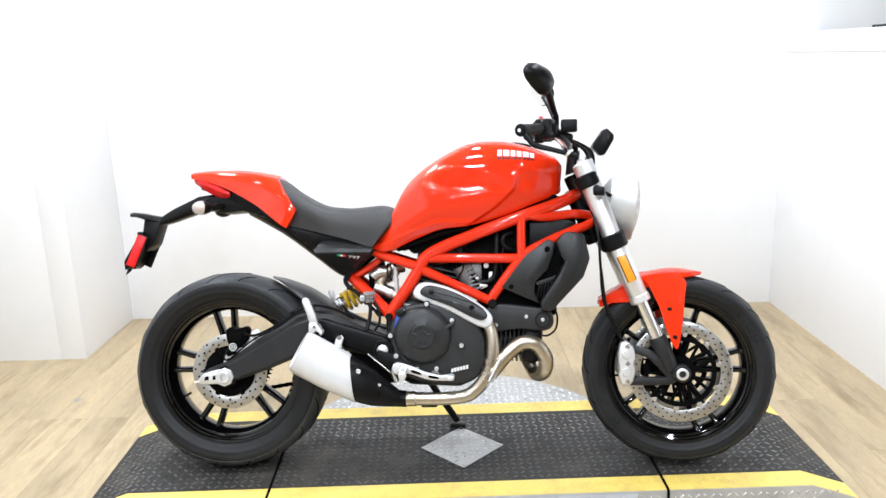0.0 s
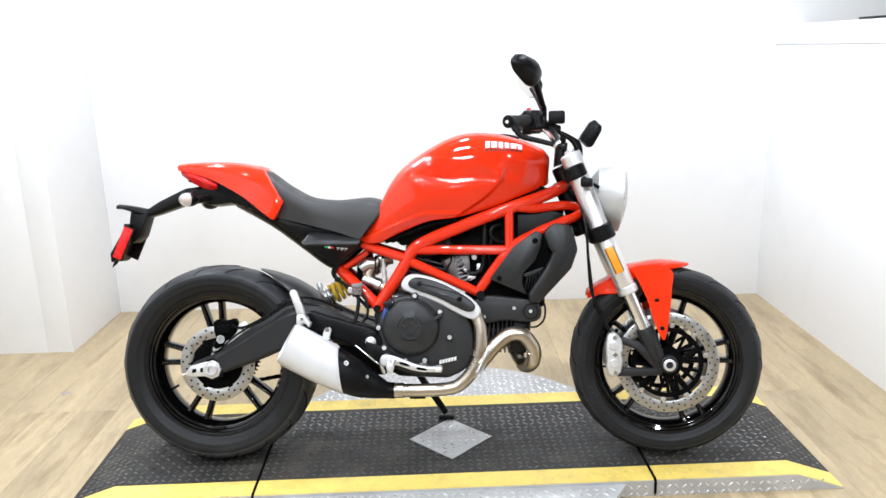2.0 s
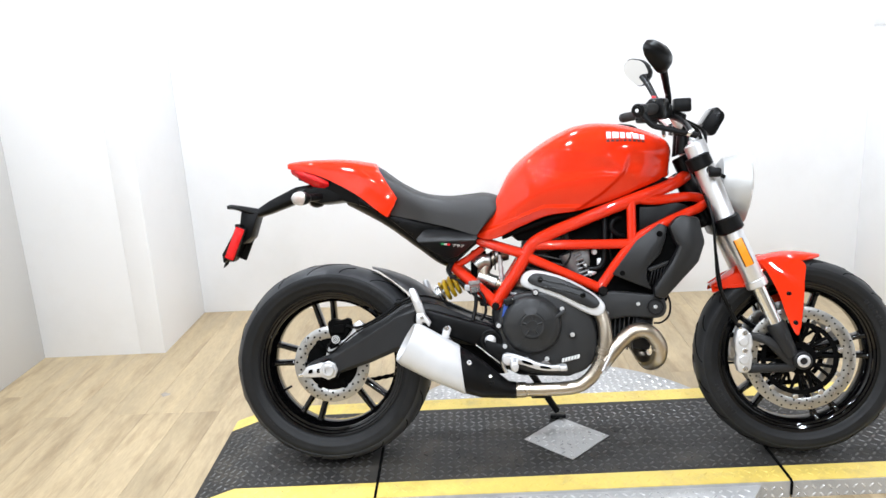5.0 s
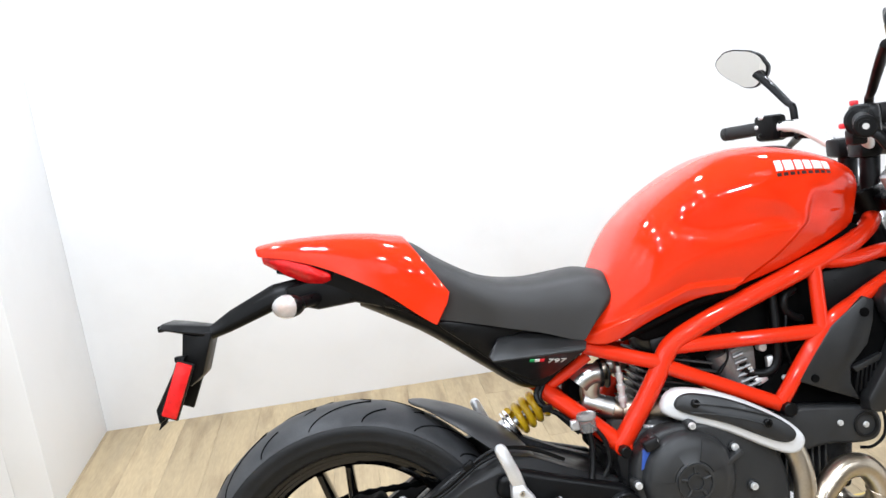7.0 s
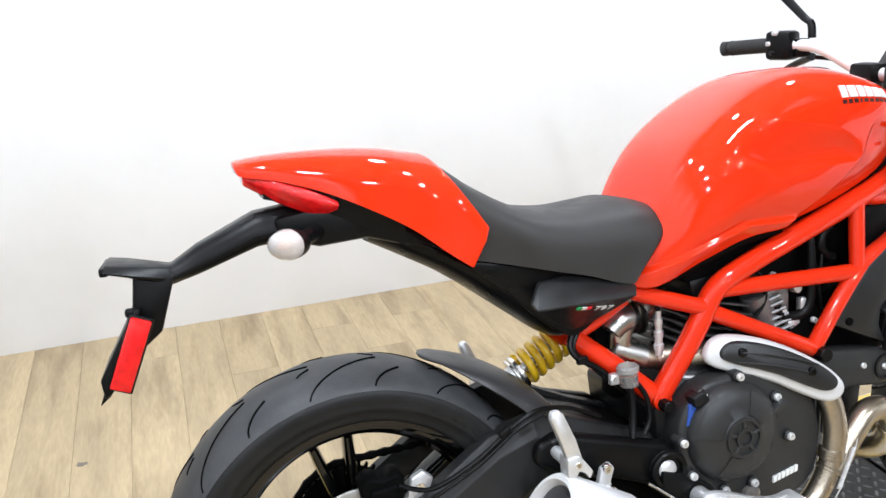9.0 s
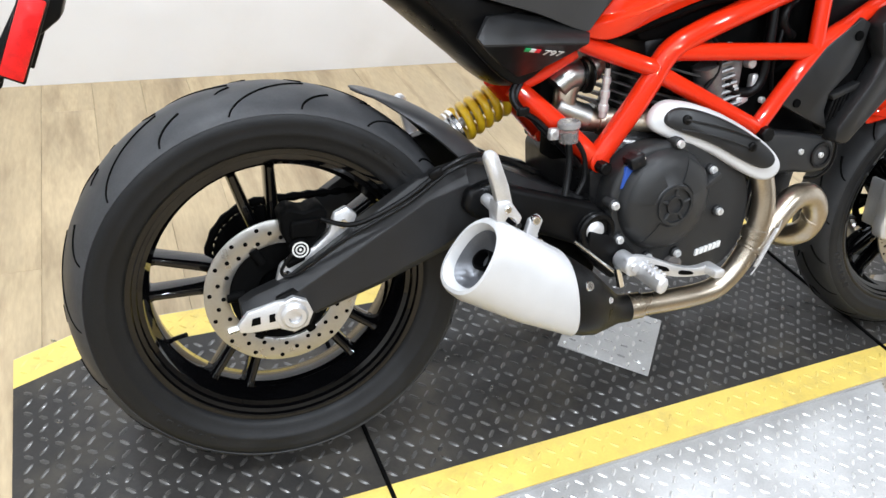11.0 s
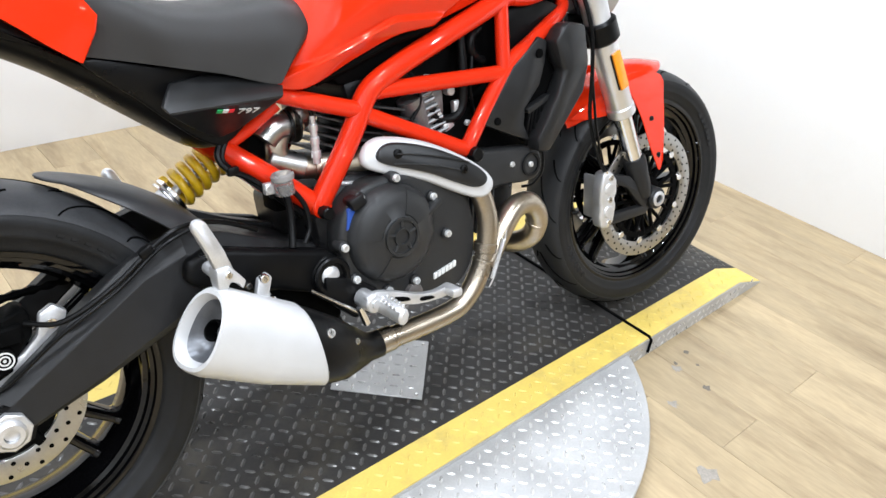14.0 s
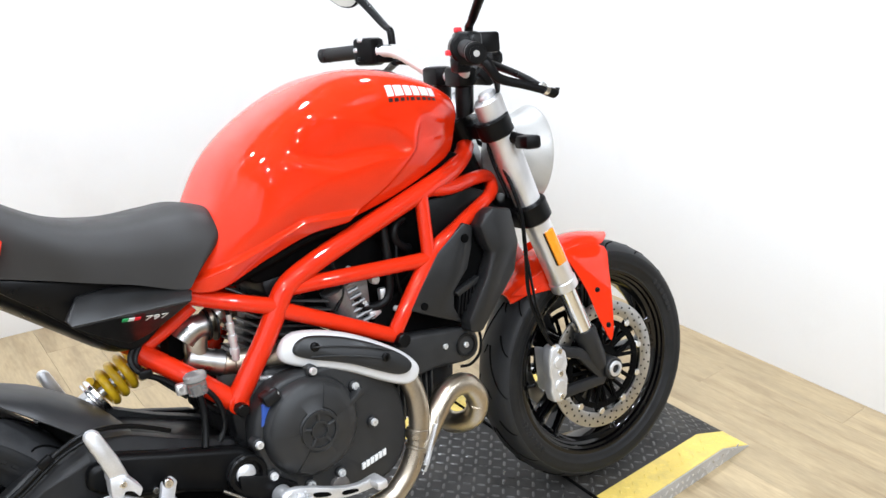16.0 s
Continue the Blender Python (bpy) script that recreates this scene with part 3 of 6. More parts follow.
part("chain", sweep(path, rad, 6, 0.9, True), DARK, bike, "oily dark drive chain")

wheel("front_wheel", FA, FR, 0.120, 0.095, front, 80, "gloss black five-pair spoked front wheel", TREAD_DARK)
for s in (-1, 1):
    fd = part("brake_disc", front(disc(FA, s * 0.066, 0.124, 0.160)), DISC, bike, "drilled floating steel front brake disc")
    tagged(part("hole_disc", front(drillings(FA, s * 0.0685, s, 22, (0.130, 0.138, 0.146, 0.154), 0.0028)), JOINT, fd), kind="stuff")
    spider = [lathe([(0.030, s * 0.056), (0.048, s * 0.058), (0.048, s * 0.066), (0.030, s * 0.066)], FA, 40), lathe([(0.098, s * 0.061), (0.112, s * 0.061), (0.112, s * 0.068), (0.098, s * 0.068)], FA, 60)]
    buttons = []
    for i in range(10):
        a = 2 * math.pi * i / 10 + 0.2
        for da in (-0.16, 0.16):
            spider.append(rod((FA[0] + 0.045 * math.cos(a), s * 0.061, FA[2] + 0.045 * math.sin(a)), (FA[0] + 0.104 * math.cos(a + da), s * 0.0645, FA[2] + 0.104 * math.sin(a + da)), 0.0052, 8))
        buttons.append(rod((FA[0] + 0.119 * math.cos(a), s * 0.060, FA[2] + 0.119 * math.sin(a)), (FA[0] + 0.119 * math.cos(a), s * 0.0725, FA[2] + 0.119 * math.sin(a)), 0.0085, 14, None, 0.0015))
    part("carrier", front(spider[0]), DARK, fd, "black spidered disc carrier")
    part("carrier_ring", front(spider[1]), DARK, fd)
    parts("carrier_arm", [front(q) for q in spider[2:]], DARK, fd)
    for b in buttons:
        part("button", front(b), CHROME, fd)

# fork ---------------------------------------------------------------------
FT, FB = arr(1.150, 0, 0.962), arr(1.430, 0, 0.312)
FD = (FB - FT) / np.linalg.norm(FB - FT)


def at_fork(f, y=-0.086, off=0.0):
    n = np.array((-FD[2], 0, FD[0]))
    return FT + (FB - FT) * f + arr(0, y, 0) - n * off


for s in (-1, 1):
    y = s * 0.086
    leg = part("fork_leg", front(sweep([at_fork(0.0, y), at_fork(0.008, y), at_fork(0.38, y), at_fork(0.385, y), at_fork(0.66, y), at_fork(0.672, y)],
                                       [0.024, 0.0290, 0.0290, 0.0300, 0.0300, 0.025], 28)), SILVER, bike, "silver upper fork tube")
    part("collar", front(rod(at_fork(0.640, y), at_fork(0.676, y), 0.0325, 28, None, 0.003)), SILVER, leg, "silver clamp ring")
    part("slider", front(rod(at_fork(0.66, y), at_fork(0.90, y), 0.0215, 24)), CHROME, leg, "polished lower fork slider")
    part("cap_bolt", front(rod(at_fork(-0.014, y), at_fork(0.006, y), 0.017, 18, None, 0.002)), ALU, leg)
    foot = join(sweep([at_fork(0.845, y), at_fork(0.86, y), at_fork(0.97, y), at_fork(1.005, y)], [0.025, 0.0285, 0.024, 0.020], 20),
                rod((FA[0], y - s * 0.02, FA[2]), (FA[0], y + s * 0.022, FA[2]), 0.027, 24, None, 0.003),
                plate([(1.425, 0.275), (1.45, 0.30), (1.37, 0.37), (1.315, 0.385), (1.305, 0.365), (1.36, 0.345)], y - 0.012, y + 0.008, 0.004),
                plate([(1.435, 0.262), (1.45, 0.285), (1.33, 0.285), (1.30, 0.272), (1.305, 0.258)], y - 0.012, y + 0.008, 0.004))
    part("axle_foot", front(foot), SWING, leg, "black axle foot with caliper arms")
    part("axle_nut", front(join(lathe([(0.011, y + s * 0.020), (0.019, y + s * 0.020), (0.019, y + s * 0.0255), (0.017, y + s * 0.027), (0.011, y + s * 0.027)], (FA[0], 0, FA[2]), 28))), ALU, leg)
    # radial caliper
    outer = plate([(1.272, 0.396), (1.296, 0.400), (1.316, 0.376), (1.319, 0.345), (1.312, 0.330), (1.318, 0.312), (1.312, 0.272), (1.296, 0.258), (1.274, 0.262), (1.266, 0.292), (1.270, 0.316),
                   (1.265, 0.332), (1.266, 0.366)], min(s * 0.075, s * 0.108), max(s * 0.075, s * 0.108), 0.007, 3)
    inner = plate([(1.276, 0.384), (1.308, 0.372), (1.308, 0.285), (1.280, 0.275)], min(s * 0.034, s * 0.080), max(s * 0.034, s * 0.080), 0.006, 2)
    cp = part("brake_caliper", front(join(outer, inner)), ALU, bike, "cast aluminium radial brake caliper")
    for z in (0.384, 0.330, 0.275):
        part("bolt", front(bolt((1.294, s * 0.107, z), (0, s, 0), 0.008, 0.004)), CHROME, cp)
    for z in (0.358, 0.302):
        part("piston_cap", front(rod((1.291, s * 0.104, z), (1.291, s * 0.112, z), 0.015, 20, None, 0.003)), ALU, cp)
    # reflector on the fork tube
    rr = box((0, 0, 0), (0.024, 0.007, 0.088), 0.002, Matrix.Rotation(math.atan2(-FD[0], -FD[2]), 4, "Y"))
    part("fork_reflector", front(moved(rr, Matrix.Translation(at_fork(0.51, y + s * 0.0315)))), AMBER, bike, "amber oblong fork reflector")
    rr = box((0, 0, 0), (0.030, 0.004, 0.086), 0.002, Matrix.Rotation(math.atan2(-FD[0], -FD[2]), 4, "Y"))
    part("reflector_backing", front(moved(rr, Matrix.Translation(at_fork(0.51, y + s * 0.0285)))), BLACK, leg)
# yokes
ux = Matrix.Rotation(math.atan2(-FD[0], -FD[2]), 4, "Y")
top_y = join(*[rod(at_fork(0.055, s * 0.086), at_fork(0.115, s * 0.086), 0.038, 28, None, 0.004) for s in (-1, 1)],
             box(tuple(at_fork(0.085, 0, 0.0)), (0.060, 0.19, 0.034), 0.006, ux), rod(at_fork(0.03, 0, 0.03), at_fork(0.11, 0, 0.03), 0.03, 24, None, 0.004))
part("top_yoke", front(top_y), BLACK, bike, "black upper fork yoke")
low_y = join(*[rod(at_fork(0.345, s * 0.086), at_fork(0.415, s * 0.086), 0.040, 28, None, 0.005) for s in (-1, 1)], box(tuple(at_fork(0.38, 0, 0.01)), (0.070, 0.19, 0.045), 0.008, ux))
part("lower_yoke", front(low_y), BLACK, bike, "black lower fork yoke")
part("head_tube", rod(at_fork(0.09, 0, 0.045), at_fork(0.36, 0, 0.045), 0.030, 24, None, 0.004), BLACK, bike, "black steering head tube")

# headlight ------------------------------------------------------------------
hl = lathe([(0.0, -0.075), (0.045, -0.070), (0.078, -0.045), (0.086, -0.010), (0.102, 0.025), (0.102, 0.034), (0.086, 0.034), (0.086, 0.02), (0.0, 0.015)], (0, 0, 0), 48, "x")
warp(hl, lambda x, y, z: (x, y * 0.92, z * (1.06 if z > 0 else 1.12)))
hm = Matrix.Translation((1.293, 0.006, 0.833)) @ Matrix.Rotation(radians(6), 4, "Y")
head = part("headlight", front(moved(hl, hm)), mat("pearl_headlight_shell", (0.44, 0.435, 0.42), 0.40, 0.35, vary=0.04, bump=0, coat=0.15), bike, "round silver headlight with a clear lens")
lens = lathe([(0.0, 0.054), (0.04, 0.051), (0.075, 0.043), (0.095, 0.031), (0.0955, 0.024), (0.0, 0.026)], (0, 0, 0), 48, "x")
part("lens", front(moved(warp(lens, lambda x, y, z: (x, y * 0.92, z * (1.06 if z > 0 else 1.12))), hm)), CLEAR_LENS, head, "clear domed headlight lens")
both("bracket", lambda: tube([(1.195, -0.075, 0.880), (1.225, -0.080, 0.872), (1.250, -0.078, 0.858)], 0.006, 10), BLACK, head, "", front)
both("turn_signal", lambda: join(box((1.208, -0.152, 0.872), (0.036, 0.056, 0.028), 0.007, Matrix.Rotation(radians(-8), 4, "Z")), rod((1.200, -0.095, 0.884), (1.206, -0.135, 0.876), 0.013, 12)), BLACK, bike,
     "black front indicator arm", front)

# handlebar --------------------------------------------------------------------
bar = [(0.958, 0.324, 1.050), (1.000, 0.240, 1.056), (1.035, 0.175, 1.056), (1.060, 0.130, 1.048), (1.100, 0.065, 1.003), (1.110, 0.03, 0.998)]
hb = part("handlebar", front(tube(bar + [(x, -y, z) for x, y, z in reversed(bar)], 0.0125, 14)), mat("titanium_grey_bar", (0.74, 0.74, 0.73), 0.40, 0.35, vary=0.04), bike,
          "silver tapered handlebar")
both("bar_clamp", lambda: join(box((1.104, -0.046, 1.000), (0.046, 0.062, 0.038), 0.008), rod((1.115, -0.045, 0.985), (1.128, -0.045, 0.935), 0.019, 18)), BLACK, hb, "", front)


def grip():
    p, q = arr(0.956, -0.328, 1.050), arr(1.003, -0.232, 1.0562)
    d = (q - p) / np.linalg.norm(q - p)
    st = [p + d * v for v in (0, 0.002, 0.014, 0.016, 0.022, 0.024)]
    rs = [0.014, 0.0165, 0.0165, 0.013, 0.013, 0.0175]
    for i in range(18):
        st += [p + d * (0.026 + i * 0.005), p + d * (0.029 + i * 0.005)]
        rs += [0.0165, 0.0158]
    return sweep(st, rs, 20)


both("grip", grip, GRIP, hb, "ribbed black rubber grip", front)


def switch():
    return join(box((1.022, -0.205, 1.056), (0.050, 0.058, 0.062), 0.010, Matrix.Rotation(radians(-24), 4, "Z")), box((1.045, -0.175, 1.050), (0.038, 0.020, 0.040), 0.006))


both("switch_block", switch, BLACK, hb, "black switch housing", front)
for p, mtl in (((1.000, 0.200, 1.082), ALU), ((0.995, 0.214, 1.060), ALU), ((0.998, 0.205, 1.040), BLACK), ((1.010, -0.196, 1.090), RED_SWITCH), ((0.982, -0.205, 1.050), RED_SWITCH)):
    part("button", front(box(p, (0.013, 0.013, 0.010), 0.003)), mtl, hb)
# brake fluid cup and master cylinder
part("brake_reservoir", front(join(box((1.095, -0.150, 1.066), (0.050, 0.050, 0.040), 0.006), rod((1.06, -0.165, 1.040), (1.10, -0.135, 1.030), 0.013, 14))), BLACK, bike, "black front brake fluid reservoir")


def lever():
    p = spline([(1.072, -0.175, 1.030), (1.082, -0.215, 1.020), (1.090, -0.268, 1.005), (1.098, -0.325, 0.985)], 6)
    return sweep(p, np.linspace(0.011, 0.0065, len(p)), 12, 0.8)


both("lever", lever, BLACK, hb, "black hand lever", front)
parts("lever_tip", [front(moved(lathe([(0, -0.010), (0.006, -0.008), (0.009, 0), (0.006, 0.008), (0, 0.010)], (0, 0, 0), 16), Matrix.Translation((1.0985, s * 0.328, 0.984)))) for s in (-1, 1)], CHROME, hb)
guard = spline([(0.956, -0.330, 1.050), (0.972, -0.340, 1.030), (0.992, -0.342, 1.006), (1.050, -0.345, 0.990), (1.105, -0.348, 0.974)], 5)
part("lever_guard", front(sweep(guard, np.linspace(0.0105, 0.0065, len(guard)), 10, 0.6)), BLACK, hb, "black lever guard")
part("guard_tip", front(join(rod((1.099, -0.348, 0.976), (1.121, -0.347, 0.969), 0.0085, 14, None, 0.002), rod((1.119, -0.347, 0.967), (1.121, -0.347, 0.981), 0.0045, 10))), BLACK, hb)
part("guard_collar", front(rod((1.091, -0.3475, 0.9785), (1.100, -0.348, 0.9755), 0.0078, 14)), CHROME, hb)
ge = arr(0.9565, -0.3275, 1.050)
gd = arr(-0.44, -0.895, -0.06)
gd /= np.linalg.norm(gd)
part("bar_end", front(join(rod(ge, ge + gd * 0.014, 0.019, 20, None, 0.003), rod(ge + gd * 0.010, ge + gd * 0.017, 0.012, 8))), BLACK, hb, "black bar-end clamp")
part("bar_end_bolt", front(rod(ge + gd * 0.014, ge + gd * 0.0185, 0.0055, 10)), CHROME, hb)
part("throttle_housing", front(join(rod((1.004, -0.228, 1.0562), (1.028, -0.180, 1.0562), 0.029, 24, None, 0.005), box((1.004, -0.205, 1.028), (0.030, 0.030, 0.030), 0.006))), BLACK, hb, "black throttle housing")


def mirror():
    """A six-sided outline with its corners cut a little."""
    six = np.array([(-0.080, 0.012), (-0.044, 0.045), (0.040, 0.045), (0.077, 0.004), (0.030, -0.047), (-0.060, -0.016)])
    out = []
    for p, q in zip(six, np.roll(six, -1, axis=0)):
        out += [p + (q - p) * f for f in (0.22, 0.5, 0.78)]
    return spline(out, 2, True)


for s in (-1, 1):
    size = 1.0 if s > 0 else 0.88
    m = Matrix.Translation((1.010 if s > 0 else 1.005, 0.305 if s > 0 else -0.345, 1.206 if s > 0 else 1.190)) @ Matrix.Diagonal((size, size, size, 1)) @ Matrix.Rotation(radians(30 if s > 0 else -34), 4, "Z") @ Matrix.Rotation(radians(s * 12), 4, "X") @ Matrix.Rotation(radians(-4), 4, "Y")
    o = mirror()
    rings = [[(dx, -s * u * k, v * k) for u, v in o] for dx, k in ((-0.006, 1.06), (-0.004, 1.10), (0.008, 1.06), (0.022, 0.86), (0.034, 0.52), (0.038, 0.1))]
    shell = part("mirror", front(moved(loft(rings), m)), BLACK, bike, "black six-sided rear-view mirror")
    part("glass", front(moved(loft([[(dx, -s * u * 1.03, v * 1.03) for u, v in o] for dx in (-0.0075, -0.004)]), m)), MIRROR, shell, "mirror glass, tinted like the beige room it reflects")
    stem = [(1.060, s * 0.160, 1.070), (1.059, s * 0.163, 1.100), (1.054, s * 0.178, 1.112), (1.036, s * 0.225, 1.160), (1.022, s * 0.255, 1.190)]
    if s < 0:
        stem = [(1.056, -0.160, 1.068), (1.055, -0.166, 1.096), (1.050, -0.186, 1.108), (1.034, -0.250, 1.155), (1.019, -0.305, 1.184)]
    part("stem", front(sweep(spline(stem, 5), np.interp(np.arange(21), [0, 5, 8, 14, 20], [0.009, 0.009, 0.0085, 0.0105, 0.013]), 12, 0.75)), BLACK, shell, "black angled mirror stem")

# instrument
ds = plate([(1.172, 0.996), (1.212, 1.054), (1.222, 1.058), (1.244, 1.036), (1.243, 1.020), (1.218, 0.974), (1.204, 0.972)], -0.045, 0.075, 0.006)
ds.transform(Matrix.Translation((0.000, 0.035, 0.004)))
dash = part("instrument", front(ds), BLACK, bike, "black digital instrument panel")
part("screen", front(moved(plate([(1.1770, 1.0045), (1.2085, 1.0500), (1.2065, 1.0515), (1.1750, 1.0060)], -0.038, 0.068, 0.0005), Matrix.Translation((0.000, 0.035, 0.004)))), GLOSS_BLACK, dash, "dark glossy screen")
both("cable", lambda: tube([(1.06, -0.15, 1.03), (1.11, -0.12, 1.02), (1.17, -0.09, 0.985), (1.19, -0.06, 0.94), (1.18, -0.05, 0.86), (1.21, -0.07, 0.75)], 0.0045, 8), BLACK, bike, "black control cable", front)
part("brake_hose", front(tube([(1.10, -0.135, 1.02), (1.165, -0.10, 0.97), (1.175, -0.075, 0.88), (1.205, -0.11, 0.74), (1.212, -0.115, 0.64), (1.222, -0.105, 0.53), (1.262, -0.10, 0.43), (1.285, -0.10, 0.395)], 0.0046, 8)), BLACK, bike,
     "black brake hose beside the fork")
part("cooler_wire", tube([(1.052, -0.112, 0.520), (1.066, -0.118, 0.480), (1.062, -0.118, 0.440), (1.040, -0.112, 0.418), (1.020, -0.100, 0.415)], 0.0032, 8), BLACK, bike, "thin black wire below the shroud")
part("hose_union", front(rod((1.283, -0.10, 0.402), (1.290, -0.10, 0.385), 0.007, 12)), CHROME, bike)
part("sensor_wire", front(tube([(1.215, -0.112, 0.63), (1.228, -0.118, 0.52), (1.25, -0.108, 0.47), (1.278, -0.09, 0.41)], 0.0032, 8)), BLACK, bike)

# front mudguard -----------------------------------------------------------------
arch = spline([(1.212, 0.524), (1.262, 0.560), (1.320, 0.596), (1.390, 0.618), (1.460, 0.624), (1.537, 0.612)], 6)
wid = np.interp(np.linspace(0, 1, len(arch)), [0, 0.25, 0.6, 0.85, 1], [0.045, 0.064, 0.070, 0.060, 0.012])
drop = np.interp(np.linspace(0, 1, len(arch)), [0, 0.3, 0.6, 0.85, 1], [0.020, 0.050, 0.040, 0.024, 0.004])
rings = []
for (x, z), w, dr in zip(arch, wid, drop):
    up = [(x, w * math.sin(a), z - dr * (1 - math.cos(a)) / 1.0) for a in np.linspace(-1.5, 1.5, 13)]
    dn = [(x, y * 0.95, zz - 0.004) for _, y, zz in reversed(up)]
    rings.append(up + dn)
mg = part("front_mudguard", front(loft(rings)), RED, bike, "glossy red front mudguard")
side = [(1.474, 0.594), (1.472, 0.540), (1.462, 0.460), (1.447, 0.385), (1.434, 0.386), (1.412, 0.440), (1.394, 0.505), (1.362, 0.575), (1.345, 0.600), (1.400, 0.610)]


def guard_leg():
    return warp(plate(spline(side, 3, True), -0.004, 0.0, 0.0012, 1), lambda x, y, z: (x, y - 0.068 - 0.050 * min(1, max(0, (0.60 - z) / 0.2)) ** 0.8, z))


both("guard_leg", guard_leg, RED, mg, "", front)


def guard_rear():
    return warp(plate([(1.212, 0.522), (1.262, 0.554), (1.350, 0.592), (1.352, 0.565), (1.312, 0.520), (1.250, 0.516)], -0.004, 0, 0.0012, 1), lambda x, y, z: (x, y - 0.046 - 0.022 * min(1, (x - 1.212) / 0.1), z))


both("guard_tail", guard_rear, RED, mg, "", front)
for s in (-1, 1):
    for x, z, y in ((1.424, 0.500, 0.0985), (1.437, 0.415, 0.1165)):
        part("bolt", front(bolt((x, s * y, z), (0, s, 0), 0.008, 0.003)), BLACK, mg)

# frame ---------------------------------------------------------------------------
fr = part("frame", rod((1.08, -0.06, 0.845), (1.08, 0.06, 0.845), 0.016, 20), RED_FRAME, bike, "red tubular trellis frame")
main = [(1.142, -0.034, 0.868), (1.105, -0.066, 0.848), (1.04, -0.100, 0.822), (0.936, -0.114, 0.787), (0.813, -0.115, 0.742), (0.707, -0.112, 0.700), (0.652, -0.110, 0.668), (0.622, -0.108, 0.618),
        (0.590, -0.107, 0.568), (0.535, -0.104, 0.490)]
TUBES = [(main, 0.0195),
         ([(0.462, -0.068, 0.702), (0.505, -0.080, 0.680), (0.612, -0.109, 0.645), (0.640, -0.110, 0.640)], 0.0150),
         ([(0.402, -0.040, 0.604), (0.445, -0.050, 0.626), (0.500, -0.062, 0.664)], 0.0110),
         ([(0.400, -0.040, 0.608), (0.470, -0.076, 0.548), (0.536, -0.102, 0.488)], 0.0180),
         ([(0.652, -0.110, 0.667), (0.956, -0.121, 0.662)], 0.0150),
         ([(0.632, -0.109, 0.634), (0.853, -0.122, 0.530)], 0.0150),
         ([(0.853, -0.122, 0.528), (0.957, -0.122, 0.664), (1.040, -0.118, 0.714), (1.120, -0.098, 0.747), (1.170, -0.072, 0.765), (1.190, -0.050, 0.780), (1.178, -0.050, 0.797), (1.127, -0.078, 0.801),
           (1.040, -0.104, 0.793), (0.985, -0.112, 0.797)], 0.0150),
         ([(0.957, -0.117, 0.795), (0.956, -0.122, 0.662)], 0.0140)]
for pts, r in TUBES:
    both("frame_tube", lambda: tube(pts, r, 16, 7), RED_FRAME, fr)
both("frame_lug", lambda: join(rod((0.536, -0.080, 0.488), (0.536, -0.120, 0.488), 0.0185, 20, None, 0.003)), RED_FRAME, fr)
both("frame_bolt", lambda: rod((0.534, -0.118, 0.483), (0.534, -0.142, 0.483), 0.0115, 8, None, 0.002), BLACK, fr, "black frame bolt")
both("frame_bolt", lambda: rod((0.862, -0.128, 0.522), (0.862, -0.150, 0.522), 0.0145, 8, None, 0.002), BLACK, fr, "black frame bolt")
both("frame_bracket", lambda: plate([(0.995, 0.815), (1.035, 0.826), (1.028, 0.806), (0.992, 0.797)], -0.112, -0.100, 0.002), RED_FRAME, fr)

# tank ------------------------------------------------------------------------------
# low edge x, z; crown x, z; half width; half width at the low edge
TANK = table([(0.474, 0.700, 0.530, 0.786, 0.080, 0.078), (0.532, 0.690, 0.586, 0.898, 0.124, 0.100), (0.620, 0.727, 0.650, 0.960, 0.156, 0.114), (0.702, 0.757, 0.740, 1.015, 0.166, 0.124),
              (0.790, 0.768, 0.815, 1.041, 0.165, 0.128), (0.890, 0.794, 0.900, 1.042, 0.163, 0.128), (0.990, 0.832, 0.990, 1.022, 0.150, 0.122), (1.065, 0.862, 1.068, 0.990, 0.112, 0.094),
              (1.088, 0.876, 1.095, 0.966, 0.060, 0.055)], 20)
NU = 150


def step(v):
    v = min(1, max(0, v))
    return v * v * (3 - 2 * v)


